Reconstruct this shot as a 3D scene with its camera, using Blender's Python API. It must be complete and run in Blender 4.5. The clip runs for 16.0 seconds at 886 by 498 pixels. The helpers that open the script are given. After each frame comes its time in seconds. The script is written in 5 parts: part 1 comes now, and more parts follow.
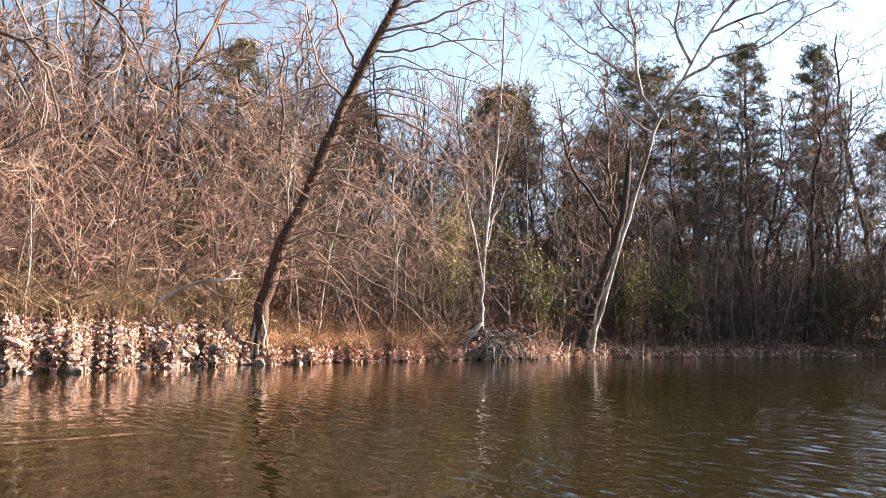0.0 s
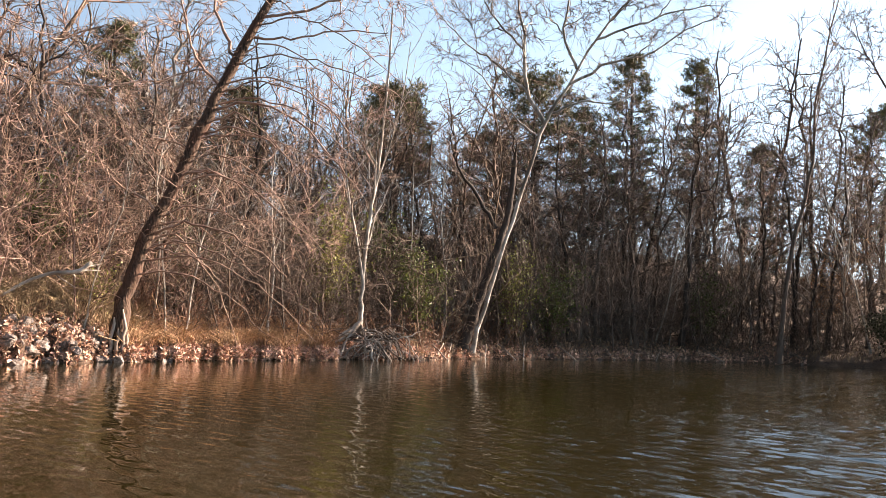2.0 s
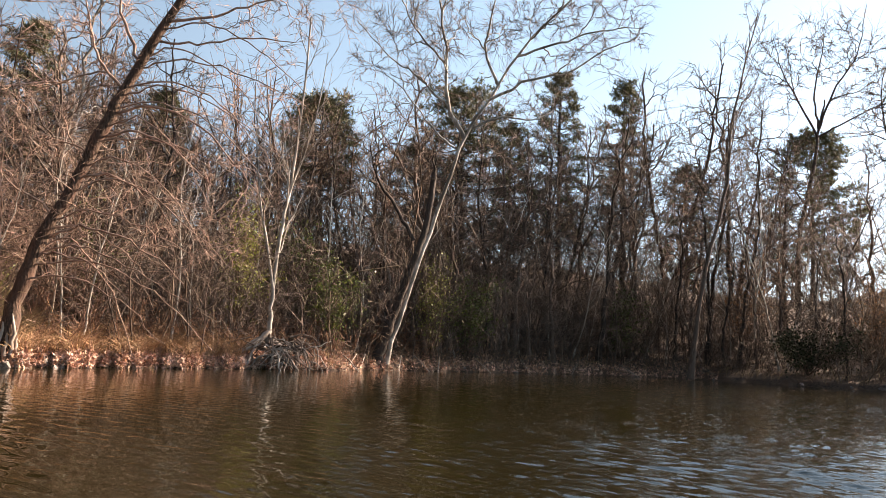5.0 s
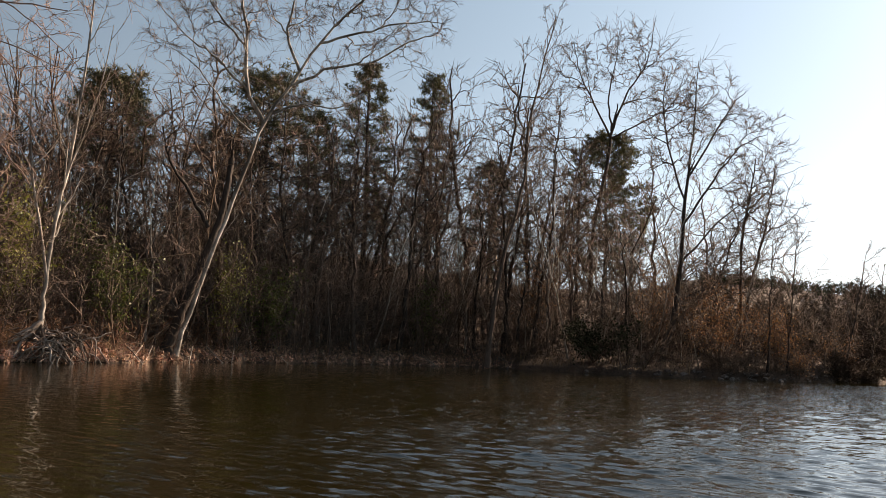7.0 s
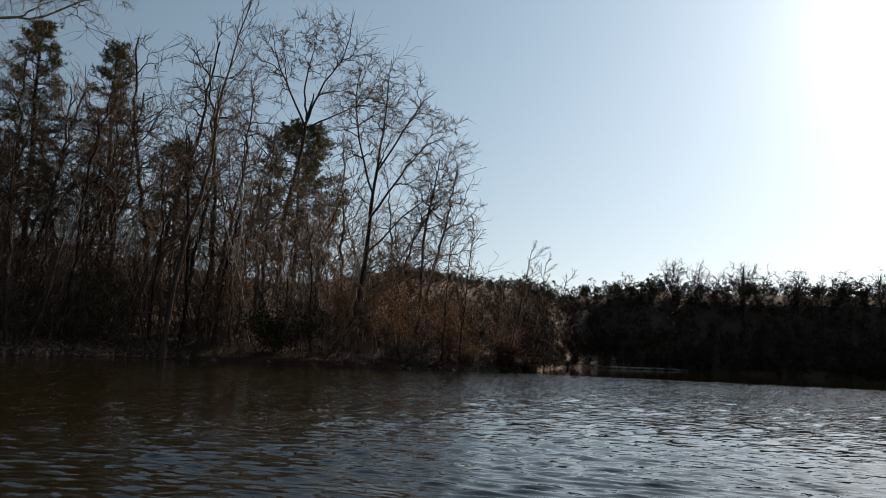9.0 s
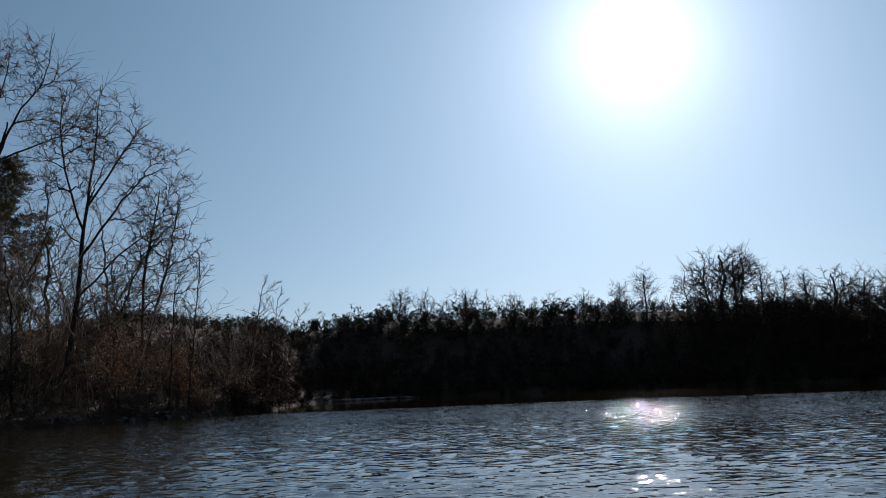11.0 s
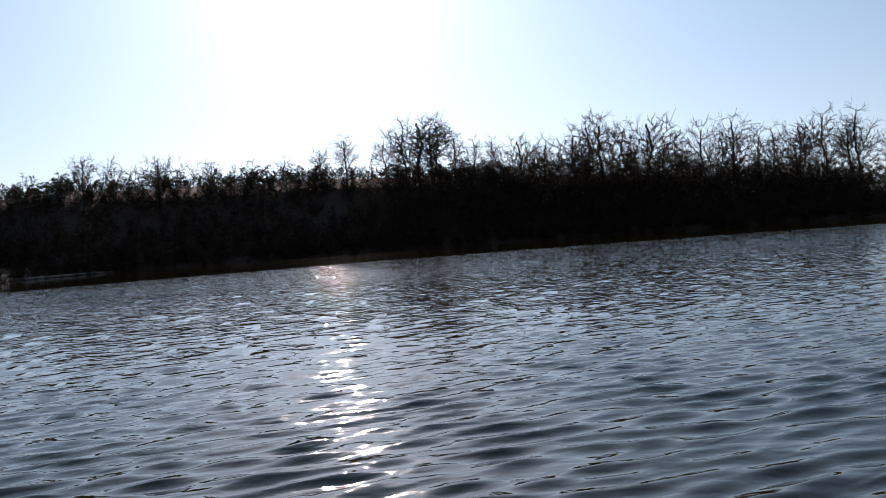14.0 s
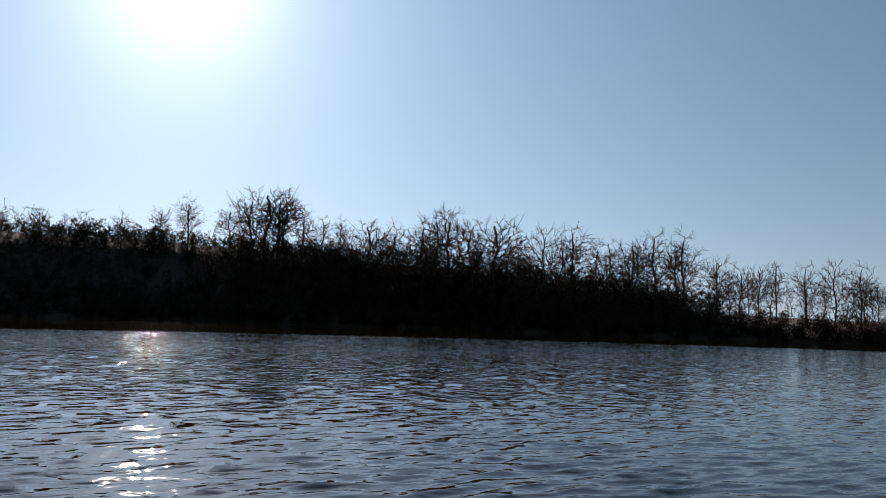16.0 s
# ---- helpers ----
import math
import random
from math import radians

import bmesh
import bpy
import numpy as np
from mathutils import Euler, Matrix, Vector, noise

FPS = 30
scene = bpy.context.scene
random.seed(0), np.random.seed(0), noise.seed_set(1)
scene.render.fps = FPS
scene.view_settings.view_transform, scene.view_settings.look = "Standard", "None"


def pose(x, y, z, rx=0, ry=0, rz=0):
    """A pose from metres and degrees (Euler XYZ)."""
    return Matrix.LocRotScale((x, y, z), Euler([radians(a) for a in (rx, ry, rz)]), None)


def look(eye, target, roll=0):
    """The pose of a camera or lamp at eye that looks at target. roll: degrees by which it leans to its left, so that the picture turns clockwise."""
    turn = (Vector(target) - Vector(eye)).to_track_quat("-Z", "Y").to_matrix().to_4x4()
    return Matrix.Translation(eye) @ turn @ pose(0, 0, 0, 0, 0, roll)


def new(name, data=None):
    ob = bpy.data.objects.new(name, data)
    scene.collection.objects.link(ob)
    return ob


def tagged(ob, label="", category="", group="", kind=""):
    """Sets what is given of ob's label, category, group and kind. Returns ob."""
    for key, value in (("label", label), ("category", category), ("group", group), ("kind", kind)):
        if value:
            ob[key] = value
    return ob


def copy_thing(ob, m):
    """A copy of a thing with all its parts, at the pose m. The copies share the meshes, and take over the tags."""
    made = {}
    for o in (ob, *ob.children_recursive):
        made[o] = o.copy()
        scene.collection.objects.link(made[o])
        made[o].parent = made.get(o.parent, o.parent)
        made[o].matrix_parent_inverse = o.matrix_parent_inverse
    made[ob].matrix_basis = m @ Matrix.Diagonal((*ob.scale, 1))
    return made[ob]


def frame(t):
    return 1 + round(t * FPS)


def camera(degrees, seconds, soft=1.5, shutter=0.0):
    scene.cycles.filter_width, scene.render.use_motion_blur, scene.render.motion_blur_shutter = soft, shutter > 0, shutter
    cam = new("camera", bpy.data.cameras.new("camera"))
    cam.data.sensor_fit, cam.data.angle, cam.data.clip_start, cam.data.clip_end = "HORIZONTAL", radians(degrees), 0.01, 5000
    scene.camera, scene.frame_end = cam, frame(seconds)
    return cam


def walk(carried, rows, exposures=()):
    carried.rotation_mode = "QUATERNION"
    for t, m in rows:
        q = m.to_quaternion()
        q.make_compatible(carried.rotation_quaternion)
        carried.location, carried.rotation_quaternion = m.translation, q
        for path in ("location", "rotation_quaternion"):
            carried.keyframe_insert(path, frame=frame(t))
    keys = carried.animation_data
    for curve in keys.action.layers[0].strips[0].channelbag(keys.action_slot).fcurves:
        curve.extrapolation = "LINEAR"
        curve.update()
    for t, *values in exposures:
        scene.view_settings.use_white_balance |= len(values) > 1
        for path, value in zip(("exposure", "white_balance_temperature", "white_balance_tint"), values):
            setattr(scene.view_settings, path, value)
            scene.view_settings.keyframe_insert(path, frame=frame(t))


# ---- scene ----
cam = camera(54.07, 16.0, soft=0.6)
PATH = [
    (0.0, (0.000, 0.000, 1.000), (-0.000, 9.956, 1.933), 0.97),
    (0.5, (0.151, 0.128, 1.000), (0.392, 10.082, 1.934), 0.99),
    (1.0, (0.302, 0.257, 1.000), (0.998, 10.188, 1.941), 1.10),
    (1.5, (0.453, 0.385, 1.000), (1.521, 10.283, 1.941), 1.53),
    (2.0, (0.589, 0.478, 1.000), (1.767, 10.362, 1.960), 1.83),
    (2.5, (0.724, 0.571, 1.000), (2.033, 10.432, 2.016), 1.97),
    (3.0, (0.860, 0.663, 1.000), (2.294, 10.505, 2.039), 2.12),
    (5.5, (1.923, 0.162, 1.000), (3.949, 9.888, 2.144), 2.75),
    (6.0, (2.120, 0.163, 1.000), (4.582, 9.790, 2.123), 2.50),
    (6.5, (2.317, 0.164, 1.000), (5.461, 9.590, 2.124), 2.34),
    (7.0, (2.514, 0.165, 1.000), (6.311, 9.348, 2.117), 2.33),
    (7.5, (2.711, 0.166, 1.000), (7.274, 9.000, 2.068), 2.24),
    (8.0, (2.883, 0.272, 1.000), (8.320, 8.592, 2.102), 1.98),
    (8.5, (3.054, 0.379, 1.000), (8.944, 8.391, 2.060), 2.25),
    (9.0, (3.226, 0.485, 1.000), (9.937, 7.809, 2.154), 2.41),
    (9.5, (3.398, 0.592, 1.000), (10.668, 7.348, 2.225), 2.28),
    (12.0, (3.828, 2.177, 1.000), (13.143, 5.507, 2.465), -4.08),
    (12.5, (3.914, 2.494, 1.000), (13.467, 5.158, 2.288), -3.46),
    (13.0, (4.000, 2.811, 1.000), (13.688, 5.059, 2.052), -3.96),
    (13.5, (4.087, 3.129, 1.000), (13.888, 5.078, 1.375), -5.43),
    (14.0, (4.173, 3.446, 1.000), (14.042, 5.051, 0.854), -4.29),
    (14.5, (4.259, 3.763, 1.000), (14.212, 4.731, 1.051), -1.84),
    (15.0, (4.345, 4.080, 1.000), (14.325, 4.560, 1.411), 0.57),
    (15.5, (4.431, 4.397, 1.000), (14.409, 4.550, 1.639), 0.87),
    (16.0, (4.517, 4.714, 1.000), (14.480, 4.378, 1.797), 1.77),
]
EXPOSURES = [(0.0, 2.77, 7200, 22), (1.0, 2.68, 7400, 22), (3.0, 2.46, 7700, 21), (5.5, 2.18, 7800, 21), (6.5, 1.7, 8400, 23), (7.5, 1.13, 8300, 21), (8.5, 0.73, 8000, 18), (9.0, 0.52, 7500, 17), (9.5, 0.28, 6700, 14), (12.0, -0.12, 6000, 12), (13.0, -0.02, 6100, 15), (14.0, 0.58, 6600, 21), (14.5, 0.48, 6550, 20), (15.2, 0.05, 6300, 19), (16.0, 0.05, 6200, 16)]
SKY, SUN = 0.0215, 5.0
# width in degrees, brightness, tint
HAZE = ((2.6, 1.4, (1.0, 0.98, 0.95)), (11.0, 0.42, (1.0, 0.95, 0.93)), (42.0, 0.5, (0.35, 0.69, 1.0)))
# height over which it thins out, width in degrees, brightness, tint
LOW_AIR = 0.2, 50.0, 0.62, (0.72, 0.87, 1.0)
# bearing of the crests, stretch along and across them, grain, depth, detail, sharpness
RIPPLES = ((-57, 1.9, 1.0, 6.0, 0.024, 1.5, 3.2), (-75, 1.5, 1.0, 15.0, 0.003, 1, 1.0))
LEE = 0.38, 1.0
FETCH = 2.0
# wind waves: bearing they run to, spread, shortest and longest, mean slope
WAVES = -62, 19, 0.13, 0.35, 0.15

walk(cam, [(t, look(eye, target, roll)) for t, eye, target, roll in PATH], exposures=EXPOSURES)

# ---- world, sun ----
SUN_AZ, SUN_EL = -74.3, 21.3
TO_SUN = Vector((-math.sin(radians(SUN_AZ)) * math.cos(radians(SUN_EL)),
                 math.cos(radians(SUN_AZ)) * math.cos(radians(SUN_EL)), math.sin(radians(SUN_EL))))


def build_world():
    world = bpy.data.worlds.new("sky")
    scene.world = world
    world.use_nodes = True
    nt = world.node_tree
    nt.nodes.clear()
    out = nt.nodes.new("ShaderNodeOutputWorld")
    sky = nt.nodes.new("ShaderNodeTexSky")
    sky.sky_type, sky.sun_disc = "NISHITA", False
    sky.sun_elevation, sky.sun_rotation = radians(SUN_EL), radians(-SUN_AZ)
    sky.air_density, sky.dust_density, sky.ozone_density = 1.0, 0.25, 2.0
    bg = nt.nodes.new("ShaderNodeBackground")
    bg.inputs["Strength"].default_value = SKY
    # thin haze round the sun
    co = nt.nodes.new("ShaderNodeTexCoord")
    dot = nt.nodes.new("ShaderNodeVectorMath")
    dot.operation = "DOT_PRODUCT"
    dot.inputs[1].default_value = TO_SUN
    nt.links.new(co.outputs["Generated"], dot.inputs[0])
    clip = nt.nodes.new("ShaderNodeMath")
    clip.operation = "MINIMUM"
    clip.inputs[1].default_value = 0.99999
    nt.links.new(dot.outputs["Value"], clip.inputs[0])
    ang = nt.nodes.new("ShaderNodeMath")
    ang.operation = "ARCCOSINE"
    nt.links.new(clip.outputs[0], ang.inputs[0])
    last = bg
    for width, level, tint in HAZE:
        a = nt.nodes.new("ShaderNodeMath")
        a.operation = "MULTIPLY"
        a.inputs[1].default_value = -1 / radians(width)
        nt.links.new(ang.outputs[0], a.inputs[0])
        e = nt.nodes.new("ShaderNodeMath")
        e.operation = "EXPONENT"
        nt.links.new(a.outputs[0], e.inputs[0])
        c = nt.nodes.new("ShaderNodeMath")
        c.operation = "MULTIPLY"
        c.inputs[1].default_value = level
        nt.links.new(e.outputs[0], c.inputs[0])
        haze = nt.nodes.new("ShaderNodeBackground")
        haze.inputs["Color"].default_value = (*tint, 1)
        nt.links.new(c.outputs[0], haze.inputs["Strength"])
        both = nt.nodes.new("ShaderNodeAddShader")
        nt.links.new(last.outputs[0], both.inputs[0])
        nt.links.new(haze.outputs[0], both.inputs[1])
        last = both
    # and the paler air low over the horizon on the sun's side
    axes = nt.nodes.new("ShaderNodeSeparateXYZ")
    nt.links.new(co.outputs["Generated"], axes.inputs[0])
    high = nt.nodes.new("ShaderNodeMath")
    high.operation = "MAXIMUM"
    high.inputs[1].default_value = 0.0
    nt.links.new(axes.outputs["Z"], high.inputs[0])
    lift = nt.nodes.new("ShaderNodeMath")
    lift.operation = "MULTIPLY_ADD"
    lift.inputs[1].default_value = -1 / LOW_AIR[0]
    nt.links.new(high.outputs[0], lift.inputs[0])
    away = nt.nodes.new("ShaderNodeMath")
    away.operation = "MULTIPLY"
    away.inputs[1].default_value = -1 / radians(LOW_AIR[1])
    nt.links.new(ang.outputs[0], away.inputs[0])
    nt.links.new(away.outputs[0], lift.inputs[2])
    fall = nt.nodes.new("ShaderNodeMath")
    fall.operation = "EXPONENT"
    nt.links.new(lift.outputs[0], fall.inputs[0])
    scale = nt.nodes.new("ShaderNodeMath")
    scale.operation = "MULTIPLY"
    scale.inputs[1].default_value = LOW_AIR[2]
    nt.links.new(fall.outputs[0], scale.inputs[0])
    low_air = nt.nodes.new("ShaderNodeBackground")
    low_air.inputs["Color"].default_value = (*LOW_AIR[3], 1)
    nt.links.new(scale.outputs[0], low_air.inputs["Strength"])
    both = nt.nodes.new("ShaderNodeAddShader")
    nt.links.new(last.outputs[0], both.inputs[0])
    nt.links.new(low_air.outputs[0], both.inputs[1])
    nt.links.new(sky.outputs[0], bg.inputs["Color"])
    nt.links.new(both.outputs[0], out.inputs["Surface"])


build_world()
sun = new("sun", bpy.data.lights.new("sun", "SUN"))
sun.data.energy, sun.data.angle, sun.data.color = SUN, radians(0.55), (1.0, 0.9, 0.78)
sun.matrix_world = look(TO_SUN * 100, (0, 0, 0))


# ---- materials ----
def surface(name, c1, c2, scale=6.0, rough=0.85, bump=0.3, island=0.0, stretch=1.0, c3=None, shine=0.3, through_light=0.0, deep=0.02):
    """Two tones by grain, a third in larger stains, a shift from piece to piece."""
    m = bpy.data.materials.new(name)
    m.use_nodes = True
    nt = m.node_tree
    n, l = nt.nodes, nt.links
    bsdf = n["Principled BSDF"]
    co = n.new("ShaderNodeTexCoord")
    mp = n.new("ShaderNodeMapping")
    mp.inputs["Scale"].default_value = (1, 1, stretch)
    l.new(co.outputs["Object"], mp.inputs["Vector"])
    fine = n.new("ShaderNodeTexNoise")
    fine.inputs["Scale"].default_value, fine.inputs["Detail"].default_value = scale, 6
    l.new(mp.outputs[0], fine.inputs["Vector"])
    ramp = n.new("ShaderNodeValToRGB")
    ramp.color_ramp.elements[0].position, ramp.color_ramp.elements[1].position = 0.36, 0.64
    ramp.color_ramp.elements[0].color, ramp.color_ramp.elements[1].color = (*c1, 1), (*c2, 1)
    l.new(fine.outputs["Fac"], ramp.inputs[0])
    colour = ramp.outputs[0]
    if c3:
        wide = n.new("ShaderNodeTexNoise")
        wide.inputs["Scale"].default_value, wide.inputs["Detail"].default_value = scale * 0.17, 3
        l.new(mp.outputs[0], wide.inputs["Vector"])
        edge = n.new("ShaderNodeMapRange")
        edge.inputs["From Min"].default_value, edge.inputs["From Max"].default_value = 0.45, 0.62
        l.new(wide.outputs["Fac"], edge.inputs["Value"])
        mix = n.new("ShaderNodeMix")
        mix.data_type = "RGBA"
        l.new(edge.outputs[0], mix.inputs["Factor"])
        l.new(colour, mix.inputs["A"])
        mix.inputs["B"].default_value = (*c3, 1)
        colour = mix.outputs["Result"]
    if island:
        geo = n.new("ShaderNodeNewGeometry")
        hsv = n.new("ShaderNodeHueSaturation")
        val = n.new("ShaderNodeMapRange")
        val.inputs["To Min"].default_value, val.inputs["To Max"].default_value = 1 - island, 1 + island
        l.new(geo.outputs["Random Per Island"], val.inputs["Value"])
        l.new(val.outputs[0], hsv.inputs["Value"])
        tone = n.new("ShaderNodeMapRange")
        tone.inputs["To Min"].default_value, tone.inputs["To Max"].default_value = 0.485, 0.515
        frac = n.new("ShaderNodeMath")
        frac.operation = "PINGPONG"
        frac.inputs[1].default_value = 0.13
        l.new(geo.outputs["Random Per Island"], frac.inputs[0])
        scaled = n.new("ShaderNodeMath")
        scaled.operation = "DIVIDE"
        scaled.inputs[1].default_value = 0.13
        l.new(frac.outputs[0], scaled.inputs[0])
        l.new(scaled.outputs[0], tone.inputs["Value"])
        l.new(tone.outputs[0], hsv.inputs["Hue"])
        l.new(colour, hsv.inputs["Color"])
        colour = hsv.outputs[0]
    l.new(colour, bsdf.inputs["Base Color"])
    bsdf.inputs["Roughness"].default_value = rough
    bsdf.inputs["Specular IOR Level"].default_value = shine
    if bump:
        bp = n.new("ShaderNodeBump")
        bp.inputs["Strength"].default_value, bp.inputs["Distance"].default_value = bump, deep
        l.new(fine.outputs["Fac"], bp.inputs["Height"])
        l.new(bp.outputs[0], bsdf.inputs["Normal"])
    if through_light:
        tr = n.new("ShaderNodeBsdfTranslucent")
        l.new(colour, tr.inputs["Color"])
        mx = n.new("ShaderNodeMixShader")
        mx.inputs[0].default_value = through_light
        l.new(bsdf.outputs[0], mx.inputs[1])
        l.new(tr.outputs[0], mx.inputs[2])
        l.new(mx.outputs[0], n["Material Output"].inputs["Surface"])
    return m


def water_surface():
    m = bpy.data.materials.new("pond_water")
    m.use_nodes = True
    n, l = m.node_tree.nodes, m.node_tree.links
    bsdf = n["Principled BSDF"]
    bsdf.inputs["Roughness"].default_value = 0.03
    bsdf.inputs["IOR"].default_value = 1.33
    co = n.new("ShaderNodeTexCoord")
    murk = n.new("ShaderNodeTexNoise")
    murk.inputs["Scale"].default_value = 0.06
    l.new(co.outputs["Object"], murk.inputs["Vector"])
    ramp = n.new("ShaderNodeValToRGB")
    ramp.color_ramp.elements[0].color, ramp.color_ramp.elements[1].color = (0.0088, 0.0064, 0.0008, 1), (0.0125, 0.0098, 0.0012, 1)
    l.new(murk.outputs["Fac"], ramp.inputs[0])
    l.new(ramp.outputs[0], bsdf.inputs["Base Color"])
    normal = None
    # wind: patches of stronger and weaker ripples, calmer in the lee of the wooded bank
    gust = n.new("ShaderNodeTexNoise")
    gust.inputs["Scale"].default_value, gust.inputs["Detail"].default_value = 0.11, 2
    l.new(co.outputs["Object"], gust.inputs["Vector"])
    open_side = n.new("ShaderNodeVectorMath")
    open_side.operation = "DOT_PRODUCT"
    open_side.inputs[1].default_value = (0.97, -0.242, 0)
    l.new(co.outputs["Object"], open_side.inputs[0])
    lee = n.new("ShaderNodeMapRange")
    lee.inputs["From Min"].default_value, lee.inputs["From Max"].default_value = -0.5, 4.5
    lee.inputs["To Min"].default_value, lee.inputs["To Max"].default_value = LEE
    l.new(open_side.outputs["Value"], lee.inputs["Value"])
    patch = n.new("ShaderNodeMapRange")
    patch.inputs["From Min"].default_value, patch.inputs["From Max"].default_value = 0.36, 0.62
    patch.inputs["To Min"].default_value, patch.inputs["To Max"].default_value = 0.7, 1.05
    l.new(gust.outputs["Fac"], patch.inputs["Value"])
    # still water in the lee of the far shore
    out_far = n.new("ShaderNodeVectorMath")
    out_far.operation = "DISTANCE"
    out_far.inputs[1].default_value = (0, -5, 0)
    l.new(co.outputs["Object"], out_far.inputs[0])
    still = n.new("ShaderNodeMapRange")
    still.inputs["From Min"].default_value, still.inputs["From Max"].default_value = 49, 51
    still.inputs["To Min"].default_value, still.inputs["To Max"].default_value = 1.0, 0.05
    l.new(out_far.outputs["Value"], still.inputs["Value"])
    wind = n.new("ShaderNodeMath")
    wind.operation = "MULTIPLY"
    l.new(lee.outputs[0], wind.inputs[0])
    l.new(patch.outputs[0], wind.inputs[1])
    level = n.new("ShaderNodeMath")
    level.operation = "MULTIPLY"
    l.new(wind.outputs[0], level.inputs[0])
    l.new(still.outputs[0], level.inputs[1])
    # the ripples steepen out on the open water
    fetch = n.new("ShaderNodeMapRange")
    fetch.inputs["From Min"].default_value, fetch.inputs["From Max"].default_value = 16, 32
    fetch.inputs["To Min"].default_value, fetch.inputs["To Max"].default_value = 1 / FETCH, 1.0
    l.new(out_far.outputs["Value"], fetch.inputs["Value"])
    steep = n.new("ShaderNodeMath")
    steep.operation = "MULTIPLY"
    l.new(level.outputs[0], steep.inputs[0])
    l.new(fetch.outputs[0], steep.inputs[1])
    for turn, sx, sy, scale, deep, detail, sharp in RIPPLES:
        mp = n.new("ShaderNodeMapping")
        mp.vector_type = "TEXTURE"
        mp.inputs["Rotation"].default_value = (0, 0, radians(turn))
        mp.inputs["Scale"].default_value = (sx, sy, 1)
        l.new(co.outputs["Object"], mp.inputs["Vector"])
        tex = n.new("ShaderNodeTexNoise")
        tex.inputs["Scale"].default_value, tex.inputs["Detail"].default_value = scale, detail
        tex.inputs["Roughness"].default_value = 0.4
        tex.inputs["Distortion"].default_value = 0.3
        l.new(mp.outputs[0], tex.inputs["Vector"])
        bp = n.new("ShaderNodeBump")
        bp.inputs["Distance"].default_value = deep * FETCH
        l.new(steep.outputs[0], bp.inputs["Strength"])
        crest = n.new("ShaderNodeMath")
        crest.operation = "POWER"
        crest.inputs[1].default_value = sharp
        l.new(tex.outputs["Fac"], crest.inputs[0])
        l.new(crest.outputs[0], bp.inputs["Height"])
        if normal:
            l.new(normal, bp.inputs["Normal"])
        normal = bp.outputs[0]
    l.new(normal, bsdf.inputs["Normal"])
    return m


M_WATER = water_surface()
M_GROUND = surface("leaf_litter_soil", (0.034, 0.020, 0.013), (0.105, 0.066, 0.044), 9, 0.95, 0.8, c3=(0.075, 0.042, 0.025), deep=0.06)
M_BARK = surface("grey_brown_bark", (0.058, 0.040, 0.029), (0.154, 0.112, 0.086), 14, 0.9, 0.9, stretch=0.25, c3=(0.096, 0.070, 0.054), deep=0.04)
M_DARK_BARK = surface("dark_bark", (0.024, 0.018, 0.014), (0.075, 0.055, 0.044), 14, 0.9, 0.9, stretch=0.25, c3=(0.041, 0.032, 0.026), deep=0.04)
M_VINE_BARK = surface("vine_clad_bark", (0.022, 0.015, 0.011), (0.090, 0.056, 0.038), 18, 0.95, 1.0, stretch=0.4, c3=(0.070, 0.038, 0.026), deep=0.05)
M_PALE_BARK = surface("pale_mottled_bark", (0.16, 0.14, 0.115), (0.48, 0.44, 0.385), 5, 0.8, 0.7, stretch=0.4, c3=(0.10, 0.085, 0.068))
# twigs in lit, half-lit and shaded tones: the light is in the colour
M_LIT_TWIG = surface("lit_pinkish_twig", (0.155, 0.095, 0.070), (0.310, 0.208, 0.160), 3, 0.8, 0.0, island=0.4)
M_SHADED_TWIG = surface("shaded_brown_twig", (0.045, 0.030, 0.020), (0.135, 0.090, 0.062), 3, 0.85, 0.0, island=0.4)
M_HALF_LIT_TWIG = surface("half_lit_grey_twig", (0.062, 0.043, 0.032), (0.160, 0.117, 0.091), 3, 0.85, 0.0, island=0.4)
M_PALE_TWIG = surface("pale_twig", (0.109, 0.086, 0.070), (0.211, 0.176, 0.147), 3, 0.8, 0.0, island=0.3)
M_RED_TWIG = surface("red_brown_briar", (0.128, 0.064, 0.038), (0.230, 0.128, 0.080), 3, 0.85, 0.0, island=0.4)
M_NEEDLE = surface("pine_needles", (0.049, 0.050, 0.017), (0.105, 0.098, 0.036), 2, 0.6, 0.0, island=0.4, through_light=0.08)
M_LEAF = surface("evergreen_leaves", (0.041, 0.056, 0.013), (0.112, 0.128, 0.034), 2, 0.5, 0.0, island=0.45, through_light=0.3)
M_VINE_LEAF = surface("yellow_green_vine_leaves", (0.102, 0.109, 0.022), (0.211, 0.205, 0.058), 2, 0.5, 0.0, island=0.4, through_light=0.35)
M_DRY_LEAF = surface("dry_brown_leaves", (0.173, 0.083, 0.038), (0.294, 0.160, 0.077), 2, 0.85, 0.0, island=0.45, through_light=0.25)
M_LITTER = surface("fallen_leaves", (0.27, 0.145, 0.095), (0.52, 0.335, 0.25), 2, 0.9, 0.0, island=0.45)
M_GRASS = surface("dry_tawny_grass", (0.282, 0.154, 0.077), (0.435, 0.275, 0.166), 2, 0.85, 0.0, island=0.35, through_light=0.2)
M_REED = surface("olive_dry_weeds", (0.166, 0.112, 0.064), (0.294, 0.211, 0.128), 2, 0.85, 0.0, island=0.35, through_light=0.2)
M_ROCK = surface("pale_quarry_stone", (0.122, 0.096, 0.083), (0.282, 0.237, 0.211), 7, 0.9, 1.0, c3=(0.090, 0.067, 0.054), deep=0.04)
